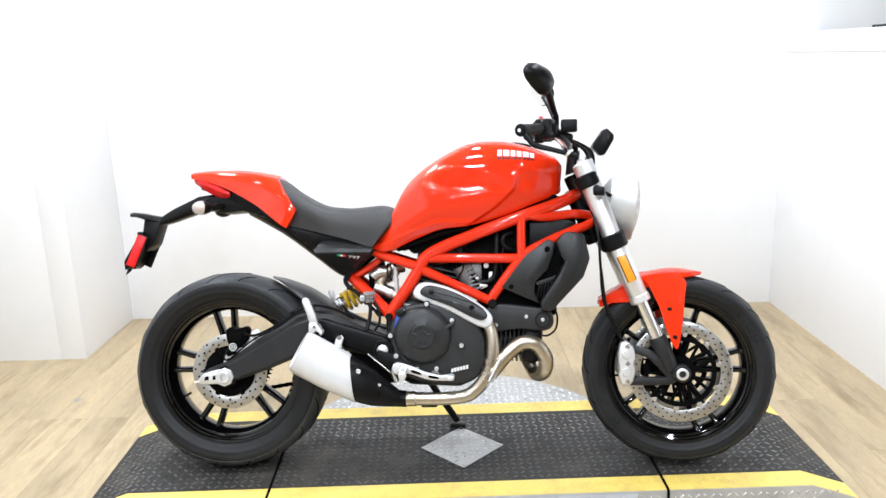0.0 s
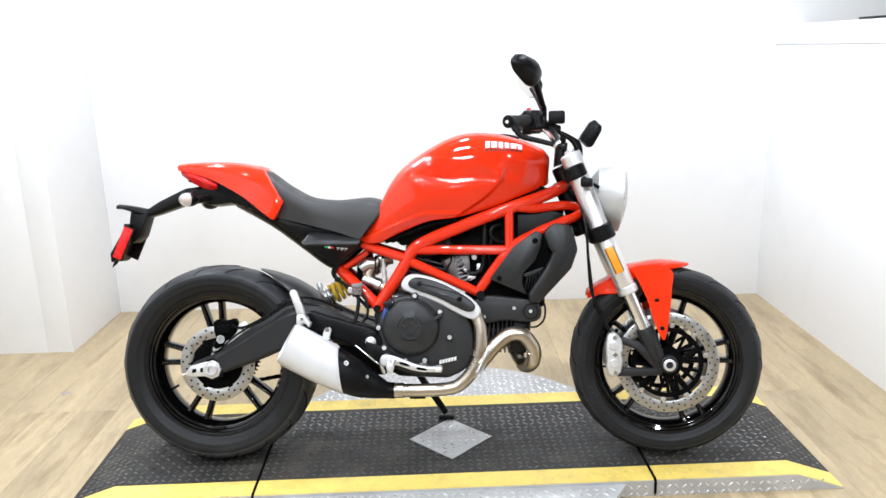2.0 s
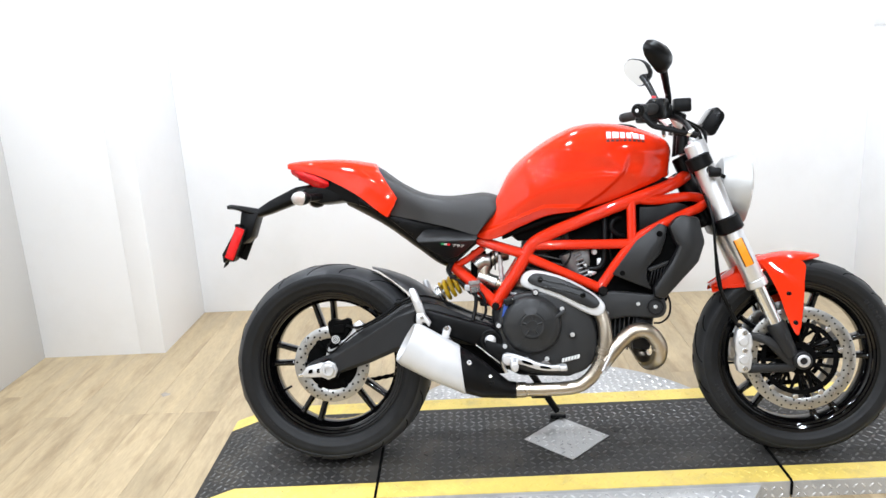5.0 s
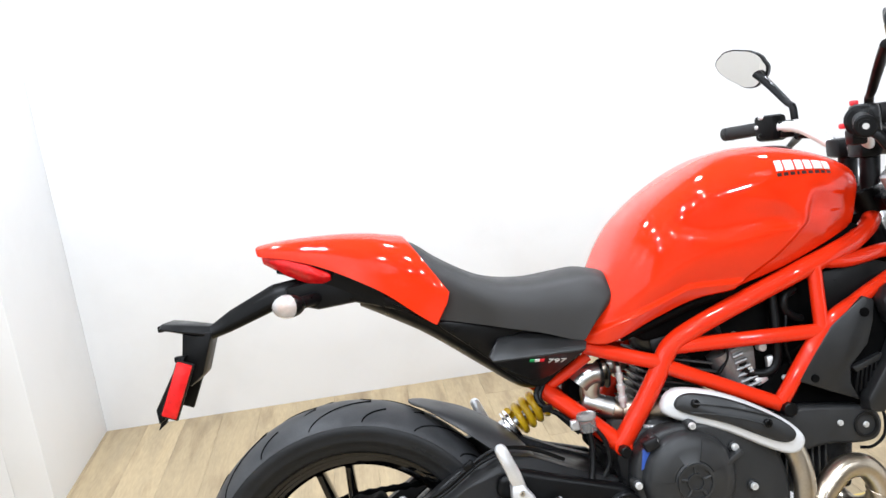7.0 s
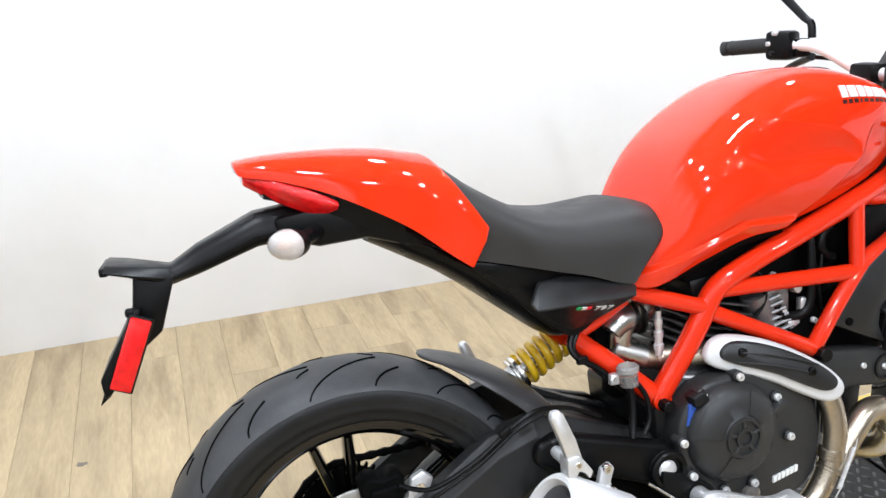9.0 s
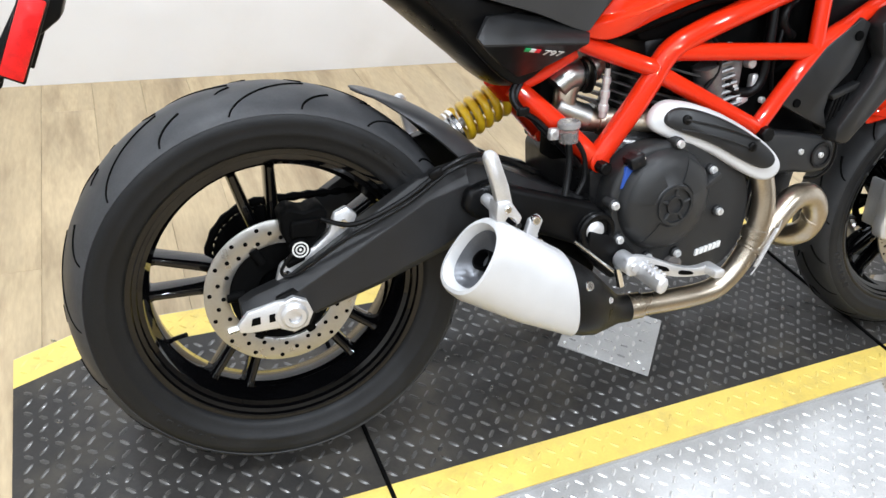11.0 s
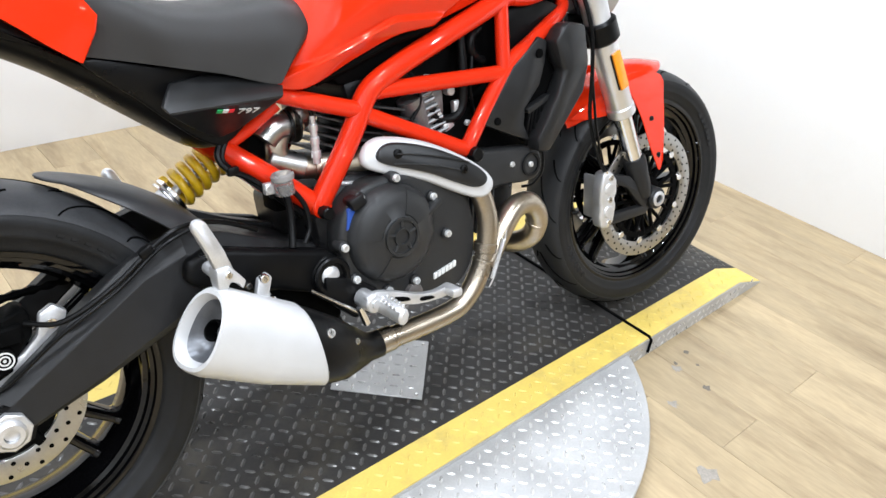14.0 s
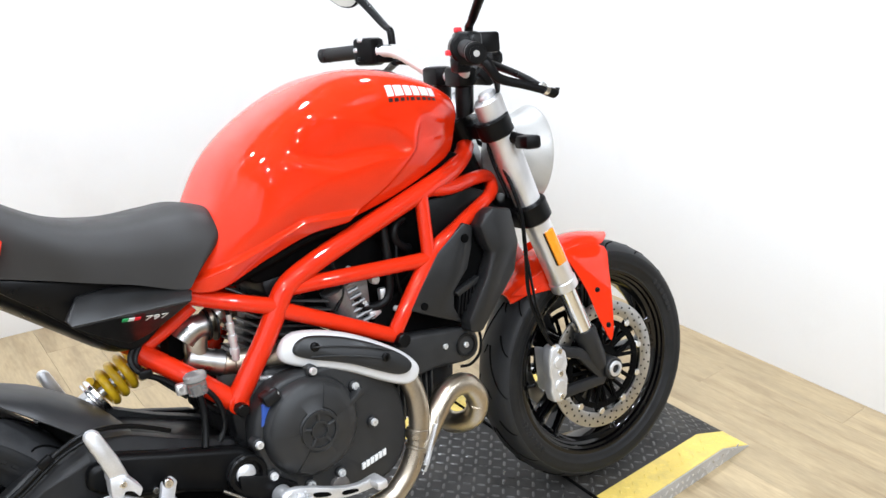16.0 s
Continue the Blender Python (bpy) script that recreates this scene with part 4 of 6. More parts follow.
def tank_point(row, u):
    """A point of the tank's right half: u from 0 at the crown to 1 at the low edge."""
    xb, zb, xt, zt, w, wb = row
    hz = zt - zb
    if u < 0.66:
        a = u / 0.66 * math.pi / 2
        y = w * math.sin(a) ** 0.60
        f = 0.36 + 0.64 * max(0, math.cos(a)) ** 0.56
    else:
        v = (u - 0.66) / 0.34
        y = w + (wb - w) * v ** 1.7
        f = 0.36 * (1 - v)
    z = zb + hz * f
    x = xb + (xt - xb) * f
    # side scoop: a crease above, a valley below that narrows forwards to a point
    hi = np.interp(x, (0.62, 0.690, 0.750, 0.815, 0.880, 0.920, 0.932), (0.972, 0.962, 0.954, 0.942, 0.925, 0.900, 0.884))
    lo = np.interp(x, (0.62, 0.690, 0.730, 0.767, 0.813, 0.866, 0.932), (0.918, 0.900, 0.887, 0.880, 0.883, 0.888, 0.884))
    deep = 0.019 * step((x - 0.64) / 0.10) * step((0.932 - x) / 0.05)
    if z > lo:
        y -= deep * min(1, max(0, (hi - z) / max(0.004, hi - lo)))
    else:
        y -= deep * (1 - step((lo - z) / 0.018))
    # front cheek, set in behind a slanting edge
    edge = np.interp(z, (0.760, 0.779, 0.795, 0.819, 0.849, 0.880, 0.905, 0.95), (0.772, 0.800, 0.826, 0.865, 0.900, 0.930, 0.938, 0.950))
    if u > 0.25:
        y -= 0.014 * step((x - edge) / 0.010) * min(1, (u - 0.25) / 0.15) * (1 - step((z - 0.895) / 0.05))
    # flange along the low edge
    rim = np.interp(x, (0.47, 0.546, 0.612, 0.690, 0.800, 0.84), (0.712, 0.735, 0.760, 0.790, 0.788, 0.770))
    y += 0.012 * step((rim - z) / 0.010) * step((0.83 - x) / 0.05)
    return x, -y, z


rings = []
for row in TANK:
    right = [tank_point(row, u) for u in np.linspace(0, 1, NU)]
    x, y, z = right[-1]
    under = [(x + 0.004, y + 0.010, z - 0.004), (x + 0.006, y + 0.018, z + 0.012), (x + 0.01, 0.0, z + 0.03)]
    left = [(a, -b, c) for a, b, c in reversed(under[:-1])] + [(a, -b, c) for a, b, c in reversed(right[1:])]
    rings.append(right + under + left)
tank_bm = loft(rings)
for _ in range(2):
    bmesh.ops.smooth_vert(tank_bm, verts=tank_bm.verts, factor=0.5, use_axis_x=True, use_axis_y=True, use_axis_z=True)
tank = part("fuel_tank", tank_bm, RED, bike, "glossy red sculpted fuel tank", 60)


def decal(i0, i1, u0, u1, lift, n=10):
    """A thin patch that follows the tank's skin."""
    grid = []
    rows = spline(TANK[i0:i1 + 1], 2)
    for row in rows:
        grid.append([tank_point(row, u) for u in np.linspace(u0, u1, n)])
    g = np.array(grid)
    nrm = np.cross(np.gradient(g, axis=0), np.gradient(g, axis=1))
    nrm /= np.linalg.norm(nrm, axis=2)[:, :, None]
    if nrm[..., 1].mean() > 0:
        nrm = -nrm
    a, b = g + nrm * lift, g + nrm * 0.0002
    k, m = g.shape[:2]
    verts = [tuple(v) for v in a.reshape(-1, 3)] + [tuple(v) for v in b.reshape(-1, 3)]
    off = k * m
    faces = []
    for i in range(k - 1):
        for j in range(m - 1):
            q = [i * m + j, (i + 1) * m + j, (i + 1) * m + j + 1, i * m + j + 1]
            faces += [tuple(q), tuple(v + off for v in reversed(q))]
    ring = [i * m for i in range(k)] + [(k - 1) * m + j for j in range(1, m)] + [i * m + m - 1 for i in range(k - 2, -1, -1)] + [j for j in range(m - 2, 0, -1)]
    for p, q in zip(ring, ring[1:] + ring[:1]):
        faces.append((p, q, q + off, p + off))
    return raw(verts, faces)


BADGE = [min(range(len(TANK)), key=lambda i: abs(TANK[i][2] - bx)) for bx in np.linspace(0.886, 1.004, 19)]
for k in range(6):
    both("badge_bar", lambda: decal(BADGE[3 * k], BADGE[3 * k + 3] - 1, 0.392, 0.474, 0.0022), BAR_WHITE, tank, "white badge shape")
for k in range(9):
    both("badge_underline", lambda: decal(BADGE[2 * k], BADGE[2 * k + 2] - 1, 0.486, 0.508, 0.0008, 4), BAR_BLACK, tank, "black badge shape")
part("filler_cap", moved(lathe([(0, 0.010), (0.030, 0.009), (0.036, 0.006), (0.036, -0.004), (0, -0.004)], (0, 0, 0), 32, "z"), pose(0.965, 0, 1.030, 0, 10, 0)), BLACK, tank, "black fuel filler cap")
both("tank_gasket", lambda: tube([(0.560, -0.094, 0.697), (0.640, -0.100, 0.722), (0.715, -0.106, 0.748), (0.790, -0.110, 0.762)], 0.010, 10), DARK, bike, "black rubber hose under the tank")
# Added black filler that keeps the background from showing under the tank.
part("tank_gap_fill", plate([(0.585, 0.705), (0.640, 0.755), (0.730, 0.790), (0.900, 0.815), (1.050, 0.872), (1.100, 0.850), (0.960, 0.785), (0.800, 0.735), (0.700, 0.690), (0.610, 0.680)], -0.088, 0.088, 0.008), DARK, bike,
     "black filler added between the tank and the frame")

# seat -------------------------------------------------------------------------------
ST = table([(0.212, 0.776, 0.120, 0.936, 0.094), (0.240, 0.770, 0.168, 0.936, 0.098), (0.290, 0.758, 0.232, 0.890, 0.108), (0.345, 0.744, 0.310, 0.848, 0.120), (0.400, 0.730, 0.392, 0.834, 0.122),
            (0.455, 0.711, 0.463, 0.838, 0.123), (0.476, 0.706, 0.508, 0.841, 0.124), (0.483, 0.706, 0.546, 0.832, 0.125), (0.486, 0.708, 0.570, 0.819, 0.125), (0.487, 0.712, 0.578, 0.806, 0.119)], 6)
rings = []
for xb, zb, xt, zt, w in ST:
    right = []
    for u in np.linspace(0, 1, 22):
        a = u * math.pi / 2
        f = math.cos(a) ** 0.45 if u < 1 else 0.0
        y = w * math.sin(a) ** 0.62
        right.append((xb + (xt - xb) * f, -y, zb + (zt - zb) * f))
    rings.append(right + [(xb, 0, zb)] + [(a, -b, c) for a, b, c in reversed(right[1:])])
part("seat", loft(rings), SEAT, bike, "grey-black vinyl rider seat", 60)

# tail -------------------------------------------------------------------------------
TL = table([(-0.130, 0.944, -0.134, 0.955, 0.030), (-0.122, 0.938, -0.127, 0.962, 0.046), (-0.070, 0.927, -0.077, 0.967, 0.062), (-0.006, 0.905, -0.012, 0.968, 0.078), (0.060, 0.872, 0.048, 0.966, 0.096), (0.116, 0.838, 0.095, 0.961, 0.110),
            (0.170, 0.794, 0.126, 0.955, 0.118), (0.200, 0.772, 0.152, 0.950, 0.119), (0.206, 0.771, 0.160, 0.947, 0.117)], 6)
rings = []
for xb, zb, xt, zt, w in TL:
    right = []
    for u in np.linspace(0, 1, 20):
        a = u * math.pi / 2
        f = math.cos(a) ** 0.62 if u < 1 else 0.0
        bulge = 0.046 * step((xb + 0.02) / 0.20) * (f / 0.30 if f < 0.30 else (1 - f) / 0.70)
        right.append((xb + (xt - xb) * f + bulge, -w * math.sin(a) ** 0.70, zb + (zt - zb) * f))
    rings.append(right + [(xb, 0, zb + 0.006)] + [(a, -b, c) for a, b, c in reversed(right[1:])])
tail = part("tail_cowl", loft(rings), RED, bike, "glossy red single-seat tail cowl", 60)

part("cowl_base", loft([[(x, -w, z), (x, w, z), (x, w * 0.9, z - 0.036), (x, -w * 0.9, z - 0.036)] for x, z, w in ((-0.095, 0.938, 0.044), (-0.040, 0.922, 0.060), (0.010, 0.903, 0.072), (0.060, 0.876, 0.080), (0.110, 0.846, 0.084))]), BLACK, tail,
     "black plastic base of the cowl")
lamp_rings = []
for x, z0, z1, w in ((-0.122, 0.924, 0.940, 0.036), (-0.078, 0.896, 0.930, 0.062), (-0.034, 0.874, 0.914, 0.074), (-0.004, 0.868, 0.899, 0.079), (0.012, 0.872, 0.890, 0.080)):
    lamp_rings.append([(x, -w, z0 * 0.4 + z1 * 0.6), (x, -w * 0.95, z1), (x, w * 0.95, z1), (x, w, z0 * 0.4 + z1 * 0.6), (x, w * 0.7, z0), (x, -w * 0.7, z0)])
part("tail_lamp", bevel(loft(lamp_rings), 0.004, 2), RED_LENS, bike, "red wedge-shaped tail lamp")
ut = plate([(-0.085, 0.872), (0.010, 0.886), (0.060, 0.872), (0.120, 0.838), (0.200, 0.785), (0.300, 0.762), (0.300, 0.700), (0.200, 0.768), (0.120, 0.808), (0.053, 0.828), (-0.020, 0.822), (-0.075, 0.838)],
           -0.078, 0.078, 0.010)
warp(ut, lambda x, y, z: (x, y * (0.62 + 0.38 * min(1, max(0, (x + 0.08) / 0.2))), z))
part("undertail", ut, BLACK, bike, "black plastic undertail")
tray = table([(0.060, 0.845, 0.815, 0.050), (0.120, 0.815, 0.782, 0.070), (0.190, 0.775, 0.740, 0.082), (0.285, 0.715, 0.668, 0.086), (0.360, 0.660, 0.612, 0.080), (0.405, 0.640, 0.602, 0.055)], 4)
part("undertray", loft([[(x, w * math.cos(a), zt - (zt - zb) * math.sin(a) if a < math.pi + 0.001 else zt) for a in np.linspace(0, math.pi, 15)] + [(x, -w * 0.9, zt + 0.01), (x, w * 0.9, zt + 0.01)] for x, zt, zb, w in tray]), BLACK, bike,
     "rounded black plastic undertray")
# plate carrier
pc = [(-0.050, 0.862, 0.048, 0.026), (-0.110, 0.855, 0.040, 0.026), (-0.200, 0.819, 0.034, 0.021), (-0.240, 0.801, 0.034, 0.014), (-0.300, 0.818, 0.062, 0.009), (-0.330, 0.825, 0.062, 0.007)]
rings = [[(x, -w, z - h * 0.4), (x, -w * 0.7, z + h), (x, w * 0.7, z + h), (x, w, z - h * 0.4), (x, w * 0.6, z - h), (x, -w * 0.6, z - h)] for x, z, w, h in pc]
carrier = part("plate_carrier", bevel(loft(rings), 0.003, 1), BLACK, bike, "black number plate carrier arm")
part("plate_bracket", join(plate([(-0.292, 0.812), (-0.235, 0.803), (-0.262, 0.722), (-0.290, 0.700), (-0.302, 0.740)], -0.036, 0.036, 0.004),
                           plate([(-0.296, 0.765), (-0.286, 0.765), (-0.338, 0.648), (-0.350, 0.640), (-0.353, 0.668)], -0.060, 0.060, 0.002)), BLACK, carrier)
parts("bracket_hook", (box((-0.300, -0.050, 0.760), (0.016, 0.016, 0.012), 0.003), box((-0.306, 0.03, 0.735), (0.014, 0.05, 0.012), 0.003), box((-0.329, 0.0, 0.822), (0.012, 0.10, 0.013), 0.003),
                      plate([(-0.335, 0.690), (-0.325, 0.690), (-0.345, 0.635), (-0.362, 0.622)], -0.03, -0.022, 0.001)), BLACK, carrier)
for s in (-1, 1):
    rf = box((0, 0, 0), (0.030, 0.010, 0.108), 0.003, Matrix.Rotation(radians(23), 4, "Y"))
    part("side_reflector", moved(rf, Matrix.Translation((-0.307, s * 0.066, 0.702))), RED_LENS, carrier, "red oblong side reflector")
    part("reflector_frame", moved(box((0, 0, 0), (0.035, 0.008, 0.114), 0.002, Matrix.Rotation(radians(23), 4, "Y")), Matrix.Translation((-0.307, s * 0.0615, 0.702))), BLACK, carrier)
    fwd, across = arr(0.78, -s * 0.62, 0), arr(0.62, s * 0.78, 0)
    mid = arr(-0.072, s * 0.106, 0.839)

    def dome(depth, wide, high, way):
        return loft([[mid + way * fwd * depth * math.sin(k) + math.cos(k) * (across * wide * math.cos(a) + arr(0, 0, high * math.sin(a))) for a in np.linspace(0, 2 * math.pi, 29)[:-1]]
                     for k in np.linspace(0, 1.45, 8)])

    sig = part("turn_signal", join(rod((-0.006, s * 0.034, 0.848), (-0.056, s * 0.092, 0.840), 0.0125, 12), dome(0.034, 0.0305, 0.0225, 1)), BLACK, bike, "black rear indicator with a clear lens")
    part("lens", dome(0.030, 0.031, 0.023, -1), INDICATOR_LENS, sig, "frosted clear indicator lens")
    part("bulb", rod(mid + fwd * 0.004, mid - fwd * 0.016, 0.006, 12, 0.004, 0.001), AMBER, sig, "amber bulb inside the lens")

# side panels ------------------------------------------------------------------------
def cover_y(x, z):
    return -0.092 + 0.026 * min(1, max(0, (0.715 - z) / 0.10))


for s in (1, -1):
    panel = spline([(0.205, 0.772), (0.300, 0.754), (0.400, 0.731), (0.482, 0.708), (0.496, 0.694), (0.452, 0.655), (0.405, 0.617), (0.372, 0.624), (0.330, 0.656), (0.270, 0.712)], 3, True)
    bm = plate(panel, -0.016, 0.0, 0.004, 2)
    warp(bm, lambda x, y, z: (x, s * (y + cover_y(x, z) + 0.012), z))
    if s < 0:
        bmesh.ops.reverse_faces(bm, faces=bm.faces)
    sc = part("side_panel", bm, BLACK, bike, "black plastic side panel with a small badge")
    # a dark lower face and an upper face that turns up to the light
    low = [(0.300, 0.688), (0.480, 0.688), (0.452, 0.664), (0.420, 0.640), (0.388, 0.630), (0.345, 0.655)]
    high = [(0.294, 0.698), (0.318, 0.726), (0.372, 0.732), (0.430, 0.721), (0.486, 0.703), (0.480, 0.688), (0.300, 0.688)]
    for face in (low, high):
        bm = plate(face, -0.010, 0.0, 0.0015, 1)
        warp(bm, lambda x, y, z: (x, s * (y + cover_y(x, z) - 0.001 - 0.040 * min(1, max(0, (z - 0.635) / 0.053)) + 0.95 * max(0, z - 0.688)), z))
        part("badge_panel", bm, GREY_BLACK, sc, "graphite satin badge panel")
lie = Matrix.Translation((0.425, -0.1228, 0.673)) @ Matrix.Rotation(radians(46), 4, "X") @ Matrix.Rotation(radians(9), 4, "Y")
for k, mtl in enumerate((BAR_GREEN, BAR_WHITE, RED_SWITCH)):
    part("flag_bar", moved(box((-0.050 + 0.0095 * k, 0, 0.002), (0.0095, 0.0016, 0.007), 0), lie), mtl, sc)
tx = bpy.data.curves.new("numeral", "FONT")
tx.body, tx.size, tx.extrude = "797", 0.0165, 0.0006
tx.materials.append(BAR_WHITE)
num = new("numeral", tx)
num.parent = sc
num.matrix_basis = lie @ pose(-0.019, 0, -0.006, 90, 0, 0) @ Matrix.Diagonal((1.5, 1, 1, 1))

# rear suspension and swingarm --------------------------------------------------------

def arm():
    """A tapered box arm with a bevelled upper and lower flank."""
    rings = []
    for x, z, h, lean, y in ((-0.070, 0.292, 0.016, 0.1, 0), (-0.050, 0.296, 0.024, 0.1, 0), (0.010, 0.308, 0.032, 0.3, 0), (0.120, 0.362, 0.046, 0.45, 0), (0.235, 0.424, 0.060, 0.4, 0), (0.290, 0.444, 0.060, 0.0, 0.002), (0.340, 0.438, 0.052, -0.3, 0.008),
                             (0.430, 0.408, 0.042, -0.3, 0.016), (0.540, 0.378, 0.034, -0.2, 0.020)):
        rings.append([(x - lean * h * v, -w + y, z + h * v) for w, v in ((0.084, 1.0), (0.110, 1.0), (0.130, 0.52), (0.131, -0.78), (0.122, -1.0), (0.084, -1.0))])
    return bevel(loft(rings), 0.0012, 1, 25)


part("swingarm", arm(), SWING, bike, "satin black swingarm", 16)
part("swingarm", flip(arm()), SWING, bike, "satin black swingarm", 16)
part("swingarm_bridge", box((0.44, 0, 0.41), (0.18, 0.20, 0.065), 0.015, Matrix.Rotation(radians(20), 4, "Y")), BLACK, bike, "black swingarm bridge")


def hanger():
    pts = [(0.288, 0.480), (0.330, 0.492), (0.400, 0.470), (0.520, 0.436), (0.548, 0.418), (0.556, 0.388), (0.536, 0.362), (0.500, 0.362), (0.400, 0.402), (0.310, 0.430), (0.282, 0.450)]
    return inward(join(plate(pts, -0.182, -0.150, 0.010, 3), rod((0.520, -0.15, 0.392), (0.520, -0.190, 0.392), 0.034, 32, None, 0.005)), 0.034)


hang = None
for s in (0, 1):
    bm = hanger()
    hang = part("peg_hanger", flip(bm) if s else bm, BLACK, bike, "black footpeg hanger")
    if not s:
        right_hang = hang
part("pivot_ring", inward(lathe([(0.022, -0.186), (0.033, -0.186), (0.034, -0.194), (0.031, -0.197), (0.025, -0.197), (0.022, -0.192)], (0.520, 0, 0.392), 36), 0.034), BLACK, right_hang, "black pivot ring")
part("pivot_bolt", inward(lathe([(0.0, -0.196), (0.012, -0.195), (0.017, -0.191), (0.018, -0.186), (0.0, -0.186)], (0.518, 0, 0.393), 32), 0.034), ALU, right_hang, "polished pivot bolt")
parts("hanger_bolt", (bolt((0.372, -0.148, 0.404), (0, -1, 0), 0.006, 0.004),), CHROME, right_hang)
PEG = [(0.274, 0.541), (0.279, 0.551), (0.290, 0.552), (0.297, 0.545), (0.316, 0.500), (0.327, 0.462), (0.303, 0.456), (0.290, 0.498)]
for side in (0, 1):
    blade, foot = plate(PEG, -0.218, -0.201, 0.005, 2), plate([(0.297, 0.474), (0.318, 0.476), (0.340, 0.446), (0.334, 0.434), (0.326, 0.446), (0.316, 0.450), (0.306, 0.432), (0.298, 0.434), (0.296, 0.452)], -0.222, -0.192, 0.003)
    stay = rod((0.312, -0.200, 0.452), (0.312, -0.140, 0.455), 0.010, 14)
    bm = join(blade, foot, stay)
    pegp = part("passenger_peg", flip(bm) if side else bm, ALU, bike, "folded cast aluminium passenger footpeg")
    for k in range(7):
        f = 0.12 + 0.11 * k
        tooth = box((0.287 + 0.026 * f, -0.2095, 0.545 - 0.082 * f), (0.008, 0.0145, 0.0050), 0.001, Matrix.Rotation(radians(16), 4, "Y"))
        part("tooth", flip(tooth) if side else tooth, ALU, pegp)
    pin = bolt((0.314, -0.222, 0.462), (0, -1, 0), 0.006, 0.003)
    part("pin", flip(pin) if side else pin, CHROME, pegp)
# rider's peg and brake pedal
peg = sweep([(0.580, -0.175, 0.322), (0.582, -0.190, 0.321), (0.586, -0.262, 0.315), (0.587, -0.266, 0.315)], [0.011, 0.0135, 0.012, 0.008], 8, 1.3)
both("rider_peg", lambda: peg.copy(), ALU, bike, "ribbed aluminium rider footpeg")
studs = [box((0.586 + dx, -0.196 - 0.011 * i, 0.334 - 0.0009 * i), (0.006, 0.006, 0.006), 0.001) for i in range(6) for dx in (-0.008, 0.008)]
parts("peg_stud", studs, ALU, bike)
pedal = spline([(0.552, 0.340), (0.575, 0.346), (0.610, 0.336), (0.660, 0.316), (0.700, 0.308), (0.735, 0.312), (0.742, 0.300), (0.728, 0.292), (0.690, 0.292), (0.650, 0.298), (0.600, 0.314), (0.560, 0.312)], 4, True)
bp = part("brake_pedal", plate(pedal, -0.206, -0.192, 0.003), ALU, bike, "cast aluminium brake pedal")
part("pedal_pad", box((0.730, -0.214, 0.303), (0.022, 0.038, 0.016), 0.004), ALU, bp)
parts("pedal_slot", (plate(spline([(0.610, 0.326), (0.635, 0.318), (0.640, 0.310), (0.612, 0.317)], 3, True), -0.2072, -0.2055, 0), plate(spline([(0.665, 0.308), (0.690, 0.303), (0.692, 0.297), (0.664, 0.301)], 3, True), -0.2072, -0.2055, 0)), DARK, bp)
part("pedal_boss", join(rod((0.566, -0.165, 0.328), (0.566, -0.210, 0.328), 0.017, 24, None, 0.003), rod((0.566, -0.209, 0.328), (0.566, -0.214, 0.328), 0.008, 6)), ALU, bp)
part("brake_rod", join(rod((0.470, -0.165, 0.370), (0.553, -0.180, 0.305), 0.0035, 10), rod((0.548, -0.185, 0.320), (0.560, -0.185, 0.285), 0.007, 10)), CHROME, bike, "steel brake rod")
part("peg_mount", join(plate([(0.500, 0.385), (0.560, 0.365), (0.605, 0.330), (0.590, 0.290), (0.550, 0.290), (0.500, 0.340)], -0.165, -0.12, 0.006)), BLACK, bike, "black footpeg mount")

# axle block, rear caliper
ab = plate([(-0.072, 0.298), (-0.056, 0.318), (-0.010, 0.330), (0.022, 0.330), (0.040, 0.310), (0.032, 0.286), (-0.050, 0.284), (-0.068, 0.286)], -0.164, -0.153, 0.003)
axb = part("axle_block", inward(ab, 0.026), ALU, bike, "machined aluminium axle block")
part("axle_washer", inward(lathe([(0.009, -0.148), (0.036, -0.148), (0.036, -0.156), (0.009, -0.156)], (0.014, 0, 0.307), 8), 0.026), BLACK, axb, "black axle end plate")
part("axle_plate", inward(lathe([(0.009, -0.156), (0.029, -0.156), (0.029, -0.1655), (0.027, -0.167), (0.009, -0.167)], (0.012, 0, 0.306), 8), 0.026), ALU, axb, "machined eight-sided axle plate")
# Solid black disc stands for the shade inside the hollow axle.
part("axle_end", inward(lathe([(0.0, -0.160), (0.0098, -0.160), (0.0098, -0.1690), (0.0, -0.1690)], (0.012, 0, 0.306), 20), 0.026), DARK, axb, "dark disc for the shade in the axle's hollow end")
part("axle_nut", inward(lathe([(0.010, -0.162), (0.0205, -0.162), (0.0205, -0.172), (0.0165, -0.176), (0.010, -0.176)], (0.012, 0, 0.306), 24), 0.026), ALU, axb)
parts("axle_slot", (inward(plate([(-0.052, 0.296), (-0.038, 0.298), (-0.038, 0.310), (-0.050, 0.308)], -0.1648, -0.1630, 0), 0.026), inward(plate([(-0.025, 0.298), (-0.016, 0.299), (-0.016, 0.312), (-0.025, 0.311)], -0.1648, -0.1630, 0), 0.026)), DARK, axb)
part("adjuster", inward(rod((-0.085, -0.158, 0.290), (-0.062, -0.158, 0.294), 0.005, 6), 0.026), CHROME, axb)
part("rear_axle", rod((0.006, -0.144, 0.296), (0.006, 0.135, 0.296), 0.011, 20), ALU, bike)
